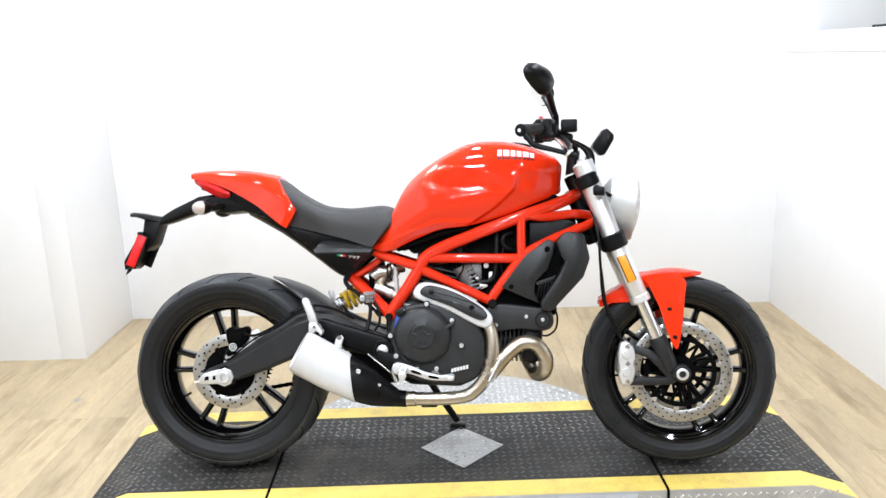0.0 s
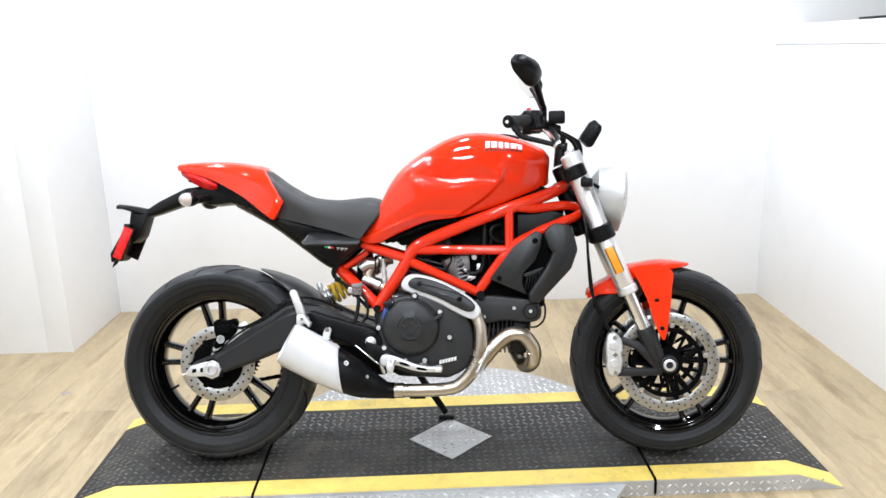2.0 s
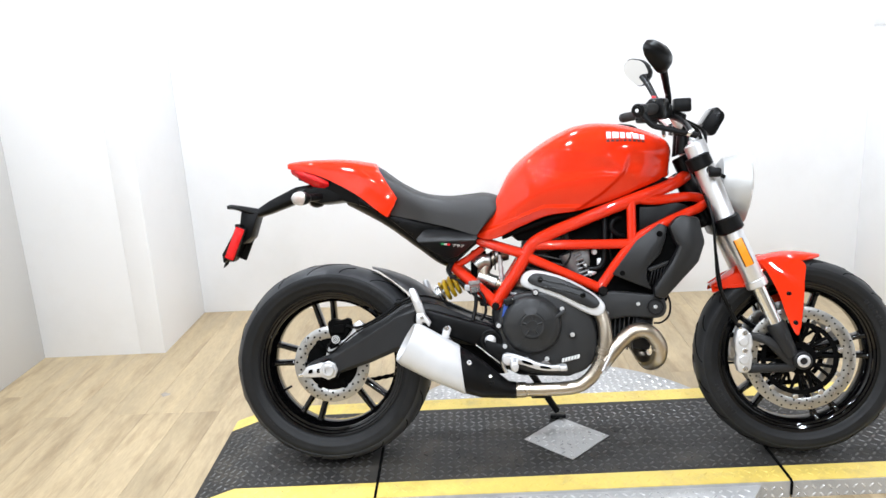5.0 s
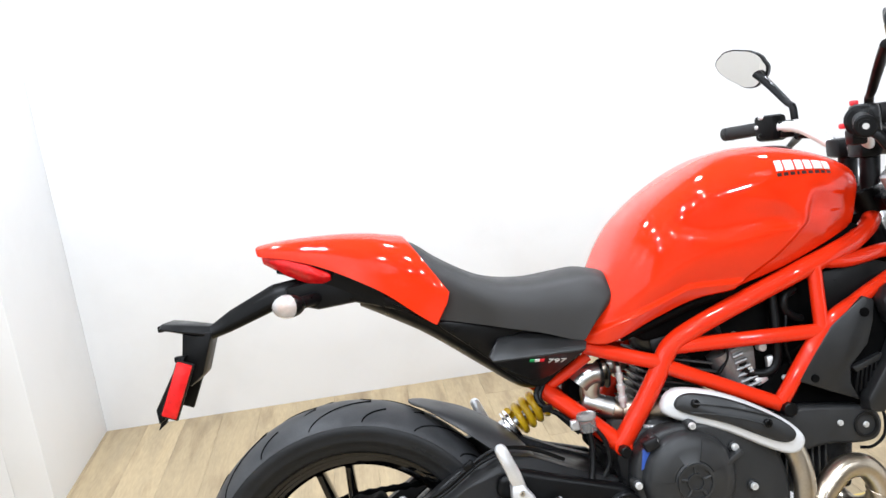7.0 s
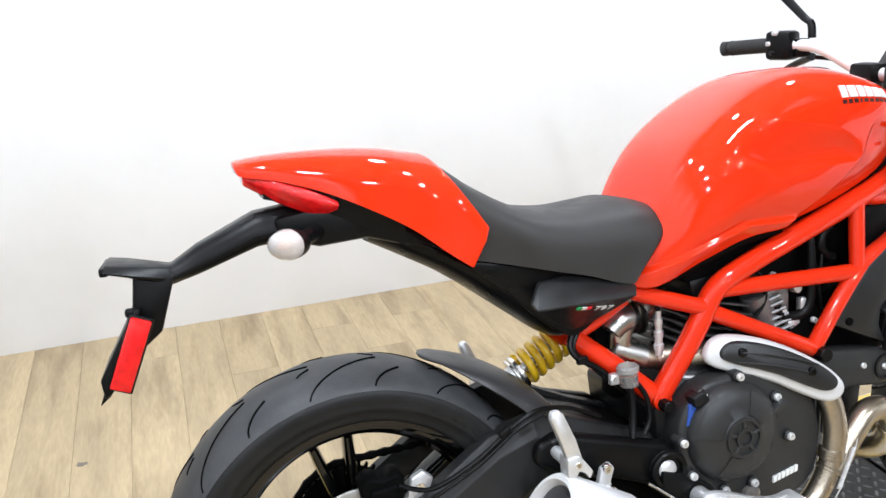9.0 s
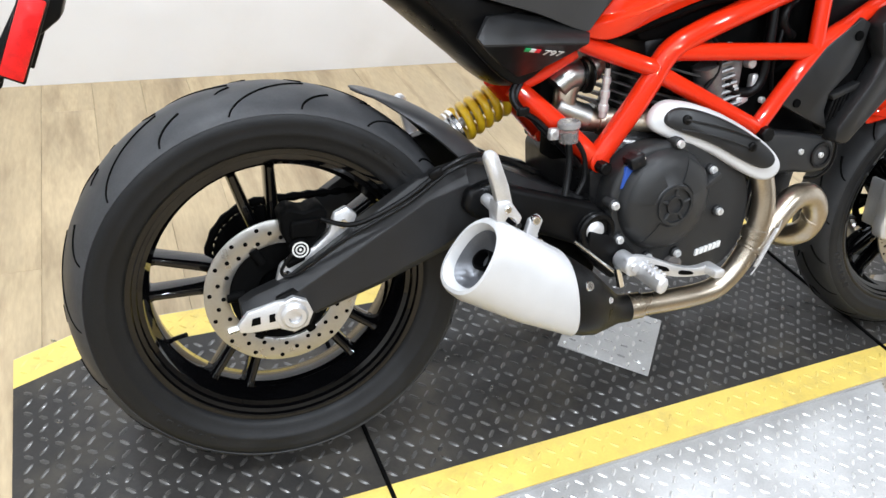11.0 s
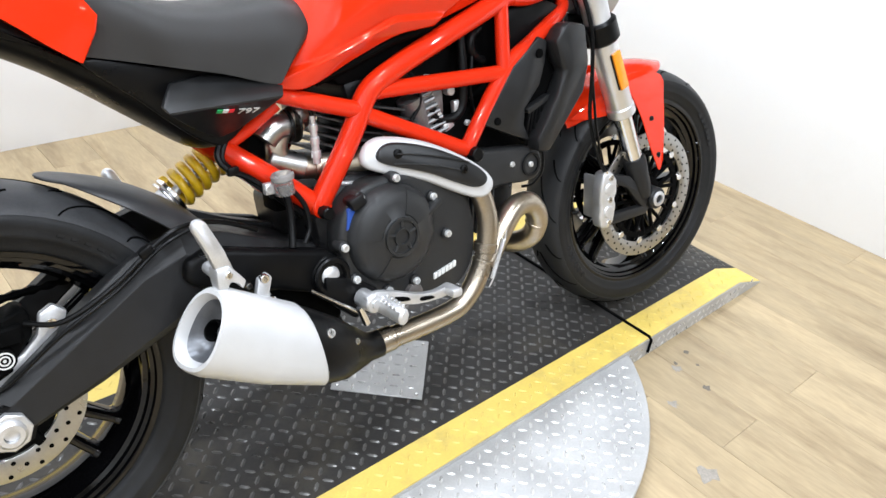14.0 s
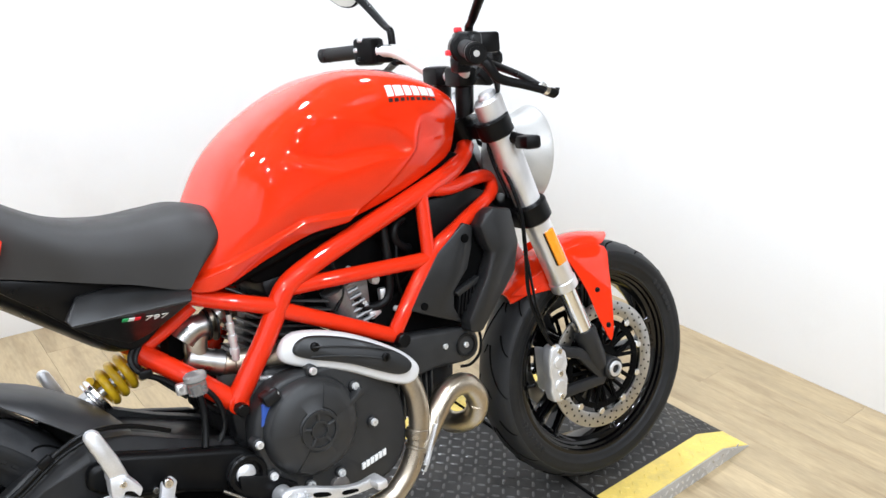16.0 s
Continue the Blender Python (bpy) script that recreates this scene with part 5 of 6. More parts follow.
rcp = part("rear_caliper", join(plate([(0.000, 0.408), (-0.004, 0.440), (0.010, 0.452), (0.034, 0.444), (0.058, 0.452), (0.070, 0.442), (0.068, 0.410), (0.040, 0.380), (0.012, 0.382)], -0.098, -0.050, 0.004, 1), plate([(0.010, 0.404), (0.012, 0.432), (0.056, 0.434), (0.054, 0.404)], -0.106, -0.090, 0.004, 1),
                                rod((0.024, -0.09, 0.388), (0.024, -0.108, 0.388), 0.0165, 24, None, 0.002)), DARK, bike, "black rear brake caliper in a plastic shroud")
part("caliper_bracket", plate([(0.100, 0.446), (0.118, 0.430), (0.098, 0.382), (0.062, 0.350), (0.000, 0.318), (-0.014, 0.332), (-0.006, 0.360), (0.020, 0.378), (0.048, 0.384), (0.072, 0.405), (0.080, 0.436)], -0.096, -0.083, 0.004), ALU, rcp, "cast aluminium caliper bracket")
parts("caliper_ring", [lathe([(r0, -0.1075), (r1, -0.1075), (r1, -0.1088), (r0, -0.1088)], (0.024, 0, 0.388), 28) for r0, r1 in ((0.0105, 0.0128), (0.0055, 0.0075), (0.0004, 0.0022))], BAR_WHITE, rcp, "white ring on the caliper boss")
parts("caliper_bolt", (bolt((0.094, -0.092, 0.418), (0, -1, 0), 0.009, 0.006), bolt((0.004, -0.092, 0.345), (0, -1, 0), 0.007, 0.006)), CHROME, rcp)
part("caliper_pin", rod((0.002, -0.098, 0.362), (0.030, -0.098, 0.374), 0.008, 12, None, 0.002), DARK, rcp)
parts("rear_brake_hose", (tube([(0.060, -0.098, 0.430), (0.105, -0.128, 0.428), (0.180, -0.137, 0.463), (0.250, -0.134, 0.508), (0.300, -0.126, 0.521), (0.360, -0.110, 0.506), (0.420, -0.10, 0.475)], 0.0042, 8),
                          tube([(0.010, -0.112, 0.384), (-0.006, -0.106, 0.355), (0.014, -0.112, 0.350), (0.095, -0.136, 0.412), (0.18, -0.140, 0.455), (0.250, -0.138, 0.500), (0.30, -0.13, 0.514)], 0.003, 8)), BLACK, bike,
     "black hose and sensor cable along the swingarm")
part("hose_clip", box((0.230, -0.137, 0.500), (0.022, 0.012, 0.014), 0.003, Matrix.Rotation(radians(-32), 4, "Y")), BLACK, bike)

# rear mudguard
hug = spline([(0.132, 0.000, 0.612), (0.190, 0, 0.596), (0.260, 0, 0.567), (0.330, 0, 0.520), (0.385, 0, 0.455)], 5)
rings = []
for i, (x, _, z) in enumerate(hug):
    f = i / (len(hug) - 1)
    w, dr = 0.006 + 0.092 * min(1, f * 2.2) ** 0.7, 0.003 + 0.052 * max(0, min(1, (f - 0.15) * 1.4))
    up = [(x - 0.02 * abs(math.sin(a)) ** 3 * f, w * math.sin(a), z - dr * (1 - math.cos(a)) ** 1.4) for a in np.linspace(-1.5, 1.5, 15)]
    rings.append(up + [(a, b * 0.97, c - 0.0025) for a, b, c in reversed(up)])
part("rear_hugger", loft(rings), HUGGER, bike, "dark grey rear wheel hugger")
# shock absorber on the left
s0, s1 = arr(0.352, 0.085, 0.512), arr(0.470, 0.085, 0.580)
sd = (s1 - s0) / np.linalg.norm(s1 - s0)
shock = part("shock_absorber", join(rod(s0 - sd * 0.035, s0 + sd * 0.005, 0.021, 20, None, 0.003), rod(s0, s1, 0.009, 14), rod(s1 + sd * 0.0, s1 + sd * 0.05, 0.022, 20, None, 0.003)), ALU, bike, "rear shock absorber with a yellow spring")
helix = []
perp = np.cross(sd, arr(0, 1, 0))
for i in range(5 * 16 + 1):
    a = 2 * math.pi * i / 16
    helix.append(s0 + sd * (0.006 + 0.098 * i / 80) + 0.029 * (math.cos(a) * perp + math.sin(a) * arr(0, 1, 0)))
part("spring", sweep(helix, 0.0078, 10), YELLOW_SPRING, shock, "yellow coil spring")
parts("spring_seat", (rod(s0 - sd * 0.004, s0 + sd * 0.004, 0.035, 28, None, 0.001), rod(s0 - sd * 0.012, s0 - sd * 0.007, 0.034, 28, None, 0.001)), CHROME, shock)

# engine -------------------------------------------------------------------------------
eng = part("engine", plate([(0.535, 0.300), (0.600, 0.262), (0.760, 0.255), (0.840, 0.300), (0.850, 0.420), (0.800, 0.500), (0.700, 0.530), (0.590, 0.535), (0.520, 0.470)], -0.112, 0.140, 0.012), ENGINE, bike,
           "black air-cooled twin-cylinder engine")
cc = (0.643, 0, 0.426)
cover = lathe([(0.0, -0.192), (0.034, -0.192), (0.037, -0.189), (0.060, -0.186), (0.078, -0.180), (0.086, -0.172), (0.0905, -0.160), (0.092, -0.11), (0.0, -0.11)], cc, 72)
cl = part("clutch_cover", cover, COVER, eng, "black round clutch cover")
for r0, r1, ya, yb in ((0.013, 0.017, -0.192, -0.197), (0.030, 0.035, -0.191, -0.1965)):
    part("cover_ring", lathe([(r0, ya + 0.001), (r1, ya + 0.001), (r1, yb), (r0, yb)], cc, 48), COVER, cl)
part("cover_lug", plate([(0.690, 0.440), (0.740, 0.472), (0.745, 0.462), (0.694, 0.432)], -0.182, -0.160, 0.002), COVER, cl)
for k in range(5):
    a = 2 * math.pi * k / 5 + 0.3
    part("rib", rod((cc[0] + 0.016 * math.cos(a), -0.1925, cc[2] + 0.016 * math.sin(a)), (cc[0] + 0.031 * math.cos(a), -0.1925, cc[2] + 0.031 * math.sin(a)), 0.0035, 8), COVER, cl)
# shallow sector plates, stepped against each other
for a0, a1 in ((0.35, 1.25), (2.05, 3.05), (4.10, 5.20)):
    arc = np.linspace(a0, a1, 9)
    grid = [[(cc[0] + r * math.cos(a), y, cc[2] + r * math.sin(a)) for a in arc] for r, y in ((0.037, -0.1885), (0.040, -0.1905), (0.060, -0.1880), (0.076, -0.1828), (0.083, -0.1765), (0.084, -0.1730))]
    back = [[(x, -0.165, z) for x, y, z in row] for row in (grid[-1], grid[0])]
    part("cover_sector", loft([[q[k] for q in grid + back] for k in range(9)]), COVER, cl)
case = spline([(0.560, 0.340), (0.600, 0.290), (0.700, 0.268), (0.790, 0.278), (0.835, 0.330), (0.835, 0.420), (0.800, 0.480), (0.720, 0.520), (0.600, 0.520), (0.548, 0.470), (0.540, 0.400)], 4, True)
part("right_case", plate(case, -0.158, -0.105, 0.010, 3), COVER, eng, "black right crankcase cover")
for ang, dist in ((128, 0.100), (82, 0.099), (27, 0.103), (180, 0.101), (217, 0.105), (-68, 0.112), (-15, 0.125), (-100, 0.106)):
    bx, bz = cc[0] + dist * math.cos(radians(ang)), cc[2] + dist * math.sin(radians(ang))
    part("case_boss", rod((bx, -0.140, bz), (bx, -0.166, bz), 0.0105, 16, None, 0.002), COVER, cl)
    part("bolt", bolt((bx, -0.166, bz), (0, -1, 0), 0.0072, 0.006), BOLT, cl)
for k in range(6):
    bx, bz = 0.730 + 0.0092 * k, 0.309 + 0.0021 * k
    part("case_badge", plate([(bx, bz), (bx + 0.0072, bz + 0.0016), (bx + 0.0084, bz + 0.0130), (bx + 0.0012, bz + 0.0114)], -0.1625, -0.156, 0.0005), BAR_WHITE, eng, "small white badge shape")
part("oil_sight", join(lathe([(0, -0.170), (0.012, -0.170), (0.017, -0.168), (0.017, -0.150), (0, -0.150)], (0.680, 0, 0.300), 28)), SMOKE, eng, "round oil sight glass")
part("oil_filler", box((0.575, -0.158, 0.500), (0.030, 0.030, 0.022), 0.005, Matrix.Rotation(radians(-20), 4, "Y")), ENGINE, eng)
part("sticker", plate([(0.553, 0.452), (0.560, 0.488), (0.574, 0.496), (0.570, 0.458)], -0.1605, -0.150, 0.001), BLUE, eng, "small blue warning sticker")
# belt cover and front cylinder
bc = spline([(0.835, 0.495), (0.880, 0.518), (0.960, 0.512), (1.035, 0.500), (1.055, 0.470), (1.045, 0.440), (1.010, 0.432), (0.940, 0.438), (0.865, 0.430), (0.840, 0.450)], 4, True)
belt = part("belt_cover", plate(bc, -0.128, -0.085, 0.008, 3), COVER, eng, "black cam belt cover")
part("belt_boss", lathe([(0.020, -0.127), (0.025, -0.127), (0.025, -0.132), (0.020, -0.132)], (1.020, 0, 0.468), 28), ENGINE, belt)
parts("bolt", [bolt((x, -0.128, z), (0, -1, 0), 0.006, 0.004) for x, z in ((0.968, 0.478), (0.873, 0.452), (1.020, 0.468))], BOLT, belt)


def fins(p, q, count, sy, sz, material, name, label):
    p, q = arr(*p), arr(*q)
    d = (q - p) / np.linalg.norm(q - p)
    ang = math.atan2(d[2], d[0])
    cyl = part(name, rod(p, q, min(sy, sz) * 0.40, 28), ENGINE, eng, label)
    for i in range(count):
        c = p + (q - p) * (i + 0.5) / count
        part("fin", moved(box((0, 0, 0), (0.0045, sy, sz), 0.0012, None, 1), Matrix.Translation(c) @ Matrix.Rotation(-ang, 4, "Y")), material, cyl)
    return cyl


DARK_ALU = mat("dull_grey_casting", (0.20, 0.20, 0.20), 0.42, 0.7, vary=0.25)
FINS = mat("machined_fin_edges", (0.06, 0.06, 0.06), 0.4, 0.3, vary=0.3)
fins((0.840, 0, 0.398), (0.965, 0, 0.388), 9, 0.16, 0.120, FINS, "front_cylinder", "black finned front cylinder")
part("front_head", box((0.990, 0, 0.385), (0.060, 0.15, 0.115), 0.012, Matrix.Rotation(radians(8), 4, "Y")), ENGINE, eng, "black front cylinder head")
fins((0.660, 0.0, 0.520), (0.690, 0.0, 0.640), 8, 0.17, 0.16, FINS, "rear_cylinder", "black finned rear cylinder")
part("rear_head", box((0.700, 0, 0.672), (0.15, 0.16, 0.06), 0.012, Matrix.Rotation(radians(-14), 4, "Y")), ENGINE, eng, "black rear cylinder head")
intake = part("throttle_body", join(rod((0.760, -0.075, 0.640), (0.800, -0.060, 0.560), 0.026, 20), box((0.806, -0.072, 0.622), (0.050, 0.035, 0.055), 0.005)), DARK_ALU, bike, "grey ribbed throttle linkage")
parts("rib", [rod((0.768 + 0.006 * i, -0.086, 0.634 - 0.012 * i), (0.798 + 0.006 * i, -0.095, 0.645 - 0.012 * i), 0.0045, 8) for i in range(7)], DARK_ALU, intake)
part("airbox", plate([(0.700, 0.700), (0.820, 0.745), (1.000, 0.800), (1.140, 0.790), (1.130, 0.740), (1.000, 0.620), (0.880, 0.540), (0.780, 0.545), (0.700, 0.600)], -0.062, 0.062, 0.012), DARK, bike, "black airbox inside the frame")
parts("breather_hose", (tube([(0.880, -0.085, 0.745), (0.878, -0.092, 0.680), (0.872, -0.094, 0.610), (0.850, -0.092, 0.588), (0.815, -0.088, 0.592), (0.800, -0.085, 0.620)], 0.0095, 10),
                           tube([(0.930, -0.080, 0.745), (0.905, -0.090, 0.735), (0.900, -0.092, 0.710), (0.920, -0.088, 0.690), (0.938, -0.080, 0.685)], 0.009, 10)), BLACK, bike, "black breather hose loops")
part("air_panel", plate([(0.985, 0.776), (1.100, 0.784), (1.135, 0.772), (1.060, 0.724), (0.983, 0.678)], -0.098, -0.086, 0.003), BLACK, bike, "flat black triangular panel")
WING = [(1.080, 0.735), (1.100, 0.745), (1.150, 0.735), (1.168, 0.660), (1.146, 0.602), (1.044, 0.494), (1.014, 0.500), (1.012, 0.526), (1.066, 0.605), (1.090, 0.652), (1.076, 0.668), (1.062, 0.712)]
INNER = [(0.890, 0.572), (0.967, 0.672), (1.038, 0.722), (1.060, 0.712), (1.053, 0.672), (1.037, 0.628), (0.998, 0.588), (0.994, 0.556), (1.010, 0.520), (0.949, 0.545)]
for side in (0, 1):
    turn_side = flip if side else lambda q: q
    shroud = part("cooler_shroud", turn_side(warp(plate(INNER, -0.140, -0.126, 0.004, 2), lambda x, y, z: (x, y + 0.02 * (1.06 - x) + 0.05 * max(0, z - 0.69), z))), GREY_BLACK, bike, "dark grey oil cooler shroud")
    part("wing", turn_side(warp(plate(WING, -0.162, -0.124, 0.008, 2), lambda x, y, z: (x, y + 0.30 * max(0, x - 1.135) + 0.02 * (1.10 - x), z))), GREY_BLACK, shroud, "dark grey shroud wing")
    # Flat black plate gives the vent opening its shaded depth.
    part("vent_backing", turn_side(plate([(1.030, 0.722), (1.085, 0.725), (1.095, 0.650), (1.060, 0.590), (1.010, 0.515), (0.985, 0.540), (0.985, 0.600), (1.035, 0.640)], -0.124, -0.110, 0.002)), JOINT, shroud, "black backing plate for the shade in the vent opening")
    for k in range(5):
        x0, z0 = 1.010 + 0.010 * k, 0.578 + 0.005 * k
        part("slat", turn_side(plate([(x0, z0), (x0 + 0.005, z0), (x0 - 0.006, z0 - 0.046), (x0 - 0.011, z0 - 0.046)], -0.138, -0.122, 0.001)), BLACK, shroud)
    part("bridge", turn_side(plate([(0.998, 0.586), (1.062, 0.608), (1.055, 0.594), (1.004, 0.576)], -0.144, -0.126, 0.002)), GREY_BLACK, shroud)
    for x, z, r in ((1.036, 0.690, 0.009), (0.922, 0.574, 0.0075)):
        part("plug", turn_side(lathe([(0.0, -0.1445), (r, -0.1445), (r, -0.130), (0, -0.130)], (x, 0.003, z), 20)), JOINT, shroud)
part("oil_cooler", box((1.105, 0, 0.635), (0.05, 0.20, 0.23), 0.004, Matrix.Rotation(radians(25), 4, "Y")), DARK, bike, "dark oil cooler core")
# Dark filler blocks, added to stop the background showing between engine parts.
part("cylinder_gap_fill", plate([(0.790, 0.480), (0.850, 0.575), (0.960, 0.640), (1.070, 0.600), (1.070, 0.480), (0.950, 0.440)], -0.082, 0.082, 0.010), DARK, bike, "dark filler added between the cylinders")
part("pivot_housing", plate([(0.395, 0.400), (0.405, 0.320), (0.470, 0.268), (0.560, 0.265), (0.570, 0.400)], -0.104, 0.120, 0.012), DARK, bike, "black block added to fill the gap round the swingarm pivot")
parts("intake_fitting", (box((0.862, -0.088, 0.604), (0.020, 0.014, 0.032), 0.004), box((0.836, -0.090, 0.576), (0.026, 0.014, 0.018), 0.004, Matrix.Rotation(radians(-24), 4, "Y")), rod((0.845, -0.080, 0.640), (0.845, -0.098, 0.640), 0.009, 14, None, 0.002)), ALU, bike, "cast aluminium intake fitting")
parts("bay_bolt", [bolt((x, -0.092, z), (0, -1, 0), 0.006, 0.004) for x, z in ((0.792, 0.672), (0.886, 0.572), (0.815, 0.600), (0.935, 0.585))], BOLT, bike)
parts("bay_cable", (tube([(0.740, -0.088, 0.700), (0.765, -0.096, 0.668), (0.770, -0.096, 0.630), (0.752, -0.092, 0.600)], 0.0040, 8), tube([(0.905, -0.085, 0.740), (0.900, -0.094, 0.690), (0.893, -0.095, 0.640), (0.905, -0.090, 0.590)], 0.0034, 8)), BLACK, bike, "thin black cable in the engine bay")
part("battery_box", join(box((0.482, 0.0, 0.610), (0.05, 0.06, 0.09), 0.008), box((0.505, -0.020, 0.505), (0.045, 0.05, 0.06), 0.006)), DARK, bike, "black electrical box")

# exhaust --------------------------------------------------------------------------------
rp = part("rear_header", tube([(0.575, -0.030, 0.640), (0.535, -0.040, 0.632), (0.505, -0.042, 0.605), (0.500, -0.044, 0.575), (0.520, -0.048, 0.552), (0.575, -0.058, 0.543), (0.620, -0.085, 0.545), (0.665, -0.112, 0.551), (0.740, -0.138, 0.535),
                               (0.810, -0.150, 0.502), (0.850, -0.160, 0.455), (0.862, -0.168, 0.390), (0.848, -0.168, 0.315), (0.805, -0.168, 0.255), (0.745, -0.168, 0.232), (0.575, -0.168, 0.229)], 0.0205, 18), PIPE, bike,
          "heat-tinted steel exhaust header")
part("second_header", tube([(0.975, -0.02, 0.335), (1.000, -0.070, 0.290), (1.024, -0.118, 0.306), (1.026, -0.140, 0.352), (0.994, -0.150, 0.395), (0.950, -0.154, 0.398), (0.912, -0.160, 0.372), (0.880, -0.165, 0.338), (0.852, -0.168, 0.305)], 0.0232, 18),
     PIPE, bike, "heat-tinted steel front exhaust header")
parts("pipe_collar", [rod(p, q, 0.0235, 20, None, 0.002) for p, q in (((0.8565, -0.168, 0.352), (0.8525, -0.168, 0.332)), ((0.620, -0.168, 0.2295), (0.580, -0.168, 0.229)),
                                                                     ((0.8500, -0.168, 0.318), (0.8465, -0.168, 0.311)), ((1.0255, -0.134, 0.338), (1.0262, -0.1375, 0.346)), ((0.560, -0.055, 0.5445), (0.590, -0.064, 0.542)))], PIPE, rp)
part("header_elbow", rod((0.540, -0.050, 0.548), (0.480, -0.044, 0.572), 0.024, 20, 0.021, 0.002), DISC, rp, "steel exhaust joint")
part("header_flange", rod((0.548, -0.040, 0.640), (0.540, -0.040, 0.636), 0.030, 20), DISC, rp, "steel exhaust flange")
steps_r = [0.0068, 0.0068, 0.0088, 0.0088, 0.0068, 0.0068, 0.0082, 0.0082, 0.0060, 0.0060, 0.0074, 0.0074, 0.0050, 0.0050]
part("lambda_probe", sweep([arr(0.556, -0.078, 0.556) + (arr(0.552, -0.085, 0.640) - arr(0.556, -0.078, 0.556)) * f for f in (0, 0.12, 0.13, 0.26, 0.27, 0.40, 0.41, 0.55, 0.56, 0.68, 0.69, 0.82, 0.83, 1.0)], steps_r, 12), ALU, rp, "silver stepped exhaust probe")
part("probe_cable", tube([(0.552, -0.085, 0.638), (0.546, -0.086, 0.655), (0.530, -0.082, 0.668), (0.512, -0.075, 0.672)], 0.0038, 8), BLACK, rp)
part("pipe_clamp", sweep([(0.476, -0.050, 0.606), (0.486, -0.050, 0.616), (0.500, -0.048, 0.622), (0.520, -0.045, 0.622)], [0.022, 0.023, 0.023, 0.022], 18), DISC, rp, "steel elbow sleeve")
parts("clamp_band", [rod((0.522 + 0.012 * k, -0.045, 0.622), (0.526 + 0.012 * k, -0.045, 0.622), 0.028 + 0.003 * k, 20) for k in range(2)], BLACK, rp, "black clamp band")


def spring_wire(p, q, r, turns):
    p, q = arr(*p), arr(*q)
    d = (q - p) / np.linalg.norm(q - p)
    u = np.cross(d, arr(0, 1, 0))
    u /= np.linalg.norm(u)
    v = np.cross(d, u)
    n = turns * 8
    pts = [p] + [p + (q - p) * (0.15 + 0.7 * i / n) + r * (math.cos(i * math.pi / 4) * u + math.sin(i * math.pi / 4) * v) for i in range(n + 1)] + [q]
    return sweep(pts, 0.0012, 5)


for p, q in (((0.892, -0.190, 0.372), (0.838, -0.195, 0.270)), ((0.900, -0.178, 0.366), (0.850, -0.186, 0.268)), ((0.568, -0.105, 0.522), (0.662, -0.130, 0.508))):
    part("exhaust_spring", spring_wire(p, q, 0.0034, 26), ALU, rp, "steel exhaust spring")
# heat shield, wrapped round the pipe
HS = [(0.612, 0.556), (0.618, 0.573), (0.632, 0.586), (0.655, 0.591), (0.700, 0.583), (0.750, 0.565), (0.800, 0.538), (0.842, 0.508), (0.862, 0.480), (0.853, 0.456), (0.830, 0.450), (0.790, 0.467), (0.735, 0.497),
      (0.690, 0.515), (0.650, 0.528), (0.620, 0.542)]


def shield_line(x):
    return 0.562 - 0.12 * (x - 0.61) - 1.0 * max(0, x - 0.61) ** 2


def shield_bow(x, y, z):
    t = ((x - 0.61) * 0.87 - (z - 0.56) * 0.49) / 0.27
    mid = (z - shield_line(x)) / 0.045
    return x, y - 0.118 - 0.060 * min(1.05, max(0, t)) ** 0.7 - 0.012 * (1 - min(1.3, mid * mid)), z


shield = part("heat_shield", warp(plate(HS, -0.004, 0.014, 0.007, 3, 4), shield_bow), WHITE_METAL, bike, "white exhaust heat shield with a black insert")
hi = [(0.740 + 0.84 * (x - 0.737), shield_line(0.740 + 0.84 * (x - 0.737)) + 0.006 + 0.66 * (z - shield_line(x))) for x, z in HS]
part("insert", warp(plate(hi, -0.009, 0.004, 0.004, 2, 4), shield_bow), GREY_BLACK, shield, "black plastic insert")
for x, z in ((0.672, 0.562), (0.797, 0.514)):
    yy = shield_bow(x, -0.008, z)[1]
    part("screw", bolt((x, yy, z), (0, -1, 0), 0.0085, 0.003), BLACK, shield)
ridge = [arr(*shield_bow(x, -0.0095, shield_line(x) + 0.0085 + 0.1 * (x - 0.73))) for x in np.linspace(0.664, 0.806, 12)]
for off in (-0.0085, 0.0085):
    part("insert_ridge", sweep([p + arr(0.3 * off, 0, off) for p in ridge], 0.0016, 6), GREY_BLACK, shield)
# silencer: oval slices, each with a middle, a half width and a half height
def oval(c, sv, uv, k=1.0, n=40, e=0.84):
    c, sv, uv = arr(*c), arr(*sv), arr(*uv)
    out = []
    for i in range(n):
        a = 2 * math.pi * i / n
        u, v = math.copysign(abs(math.cos(a)) ** e, math.cos(a)), math.copysign(abs(math.sin(a)) ** e, math.sin(a))
        out.append(c + k * (sv * u * (1.0 - 0.10 * v) + uv * v))
    return out


MOUTH, SV, UV = arr(0.264, -0.210, 0.387), arr(0.013, -0.051, 0.0), arr(0.033, -0.002, 0.060)
OUT = np.cross(SV, UV)
OUT /= np.linalg.norm(OUT)
if OUT[0] > 0:
    OUT = -OUT
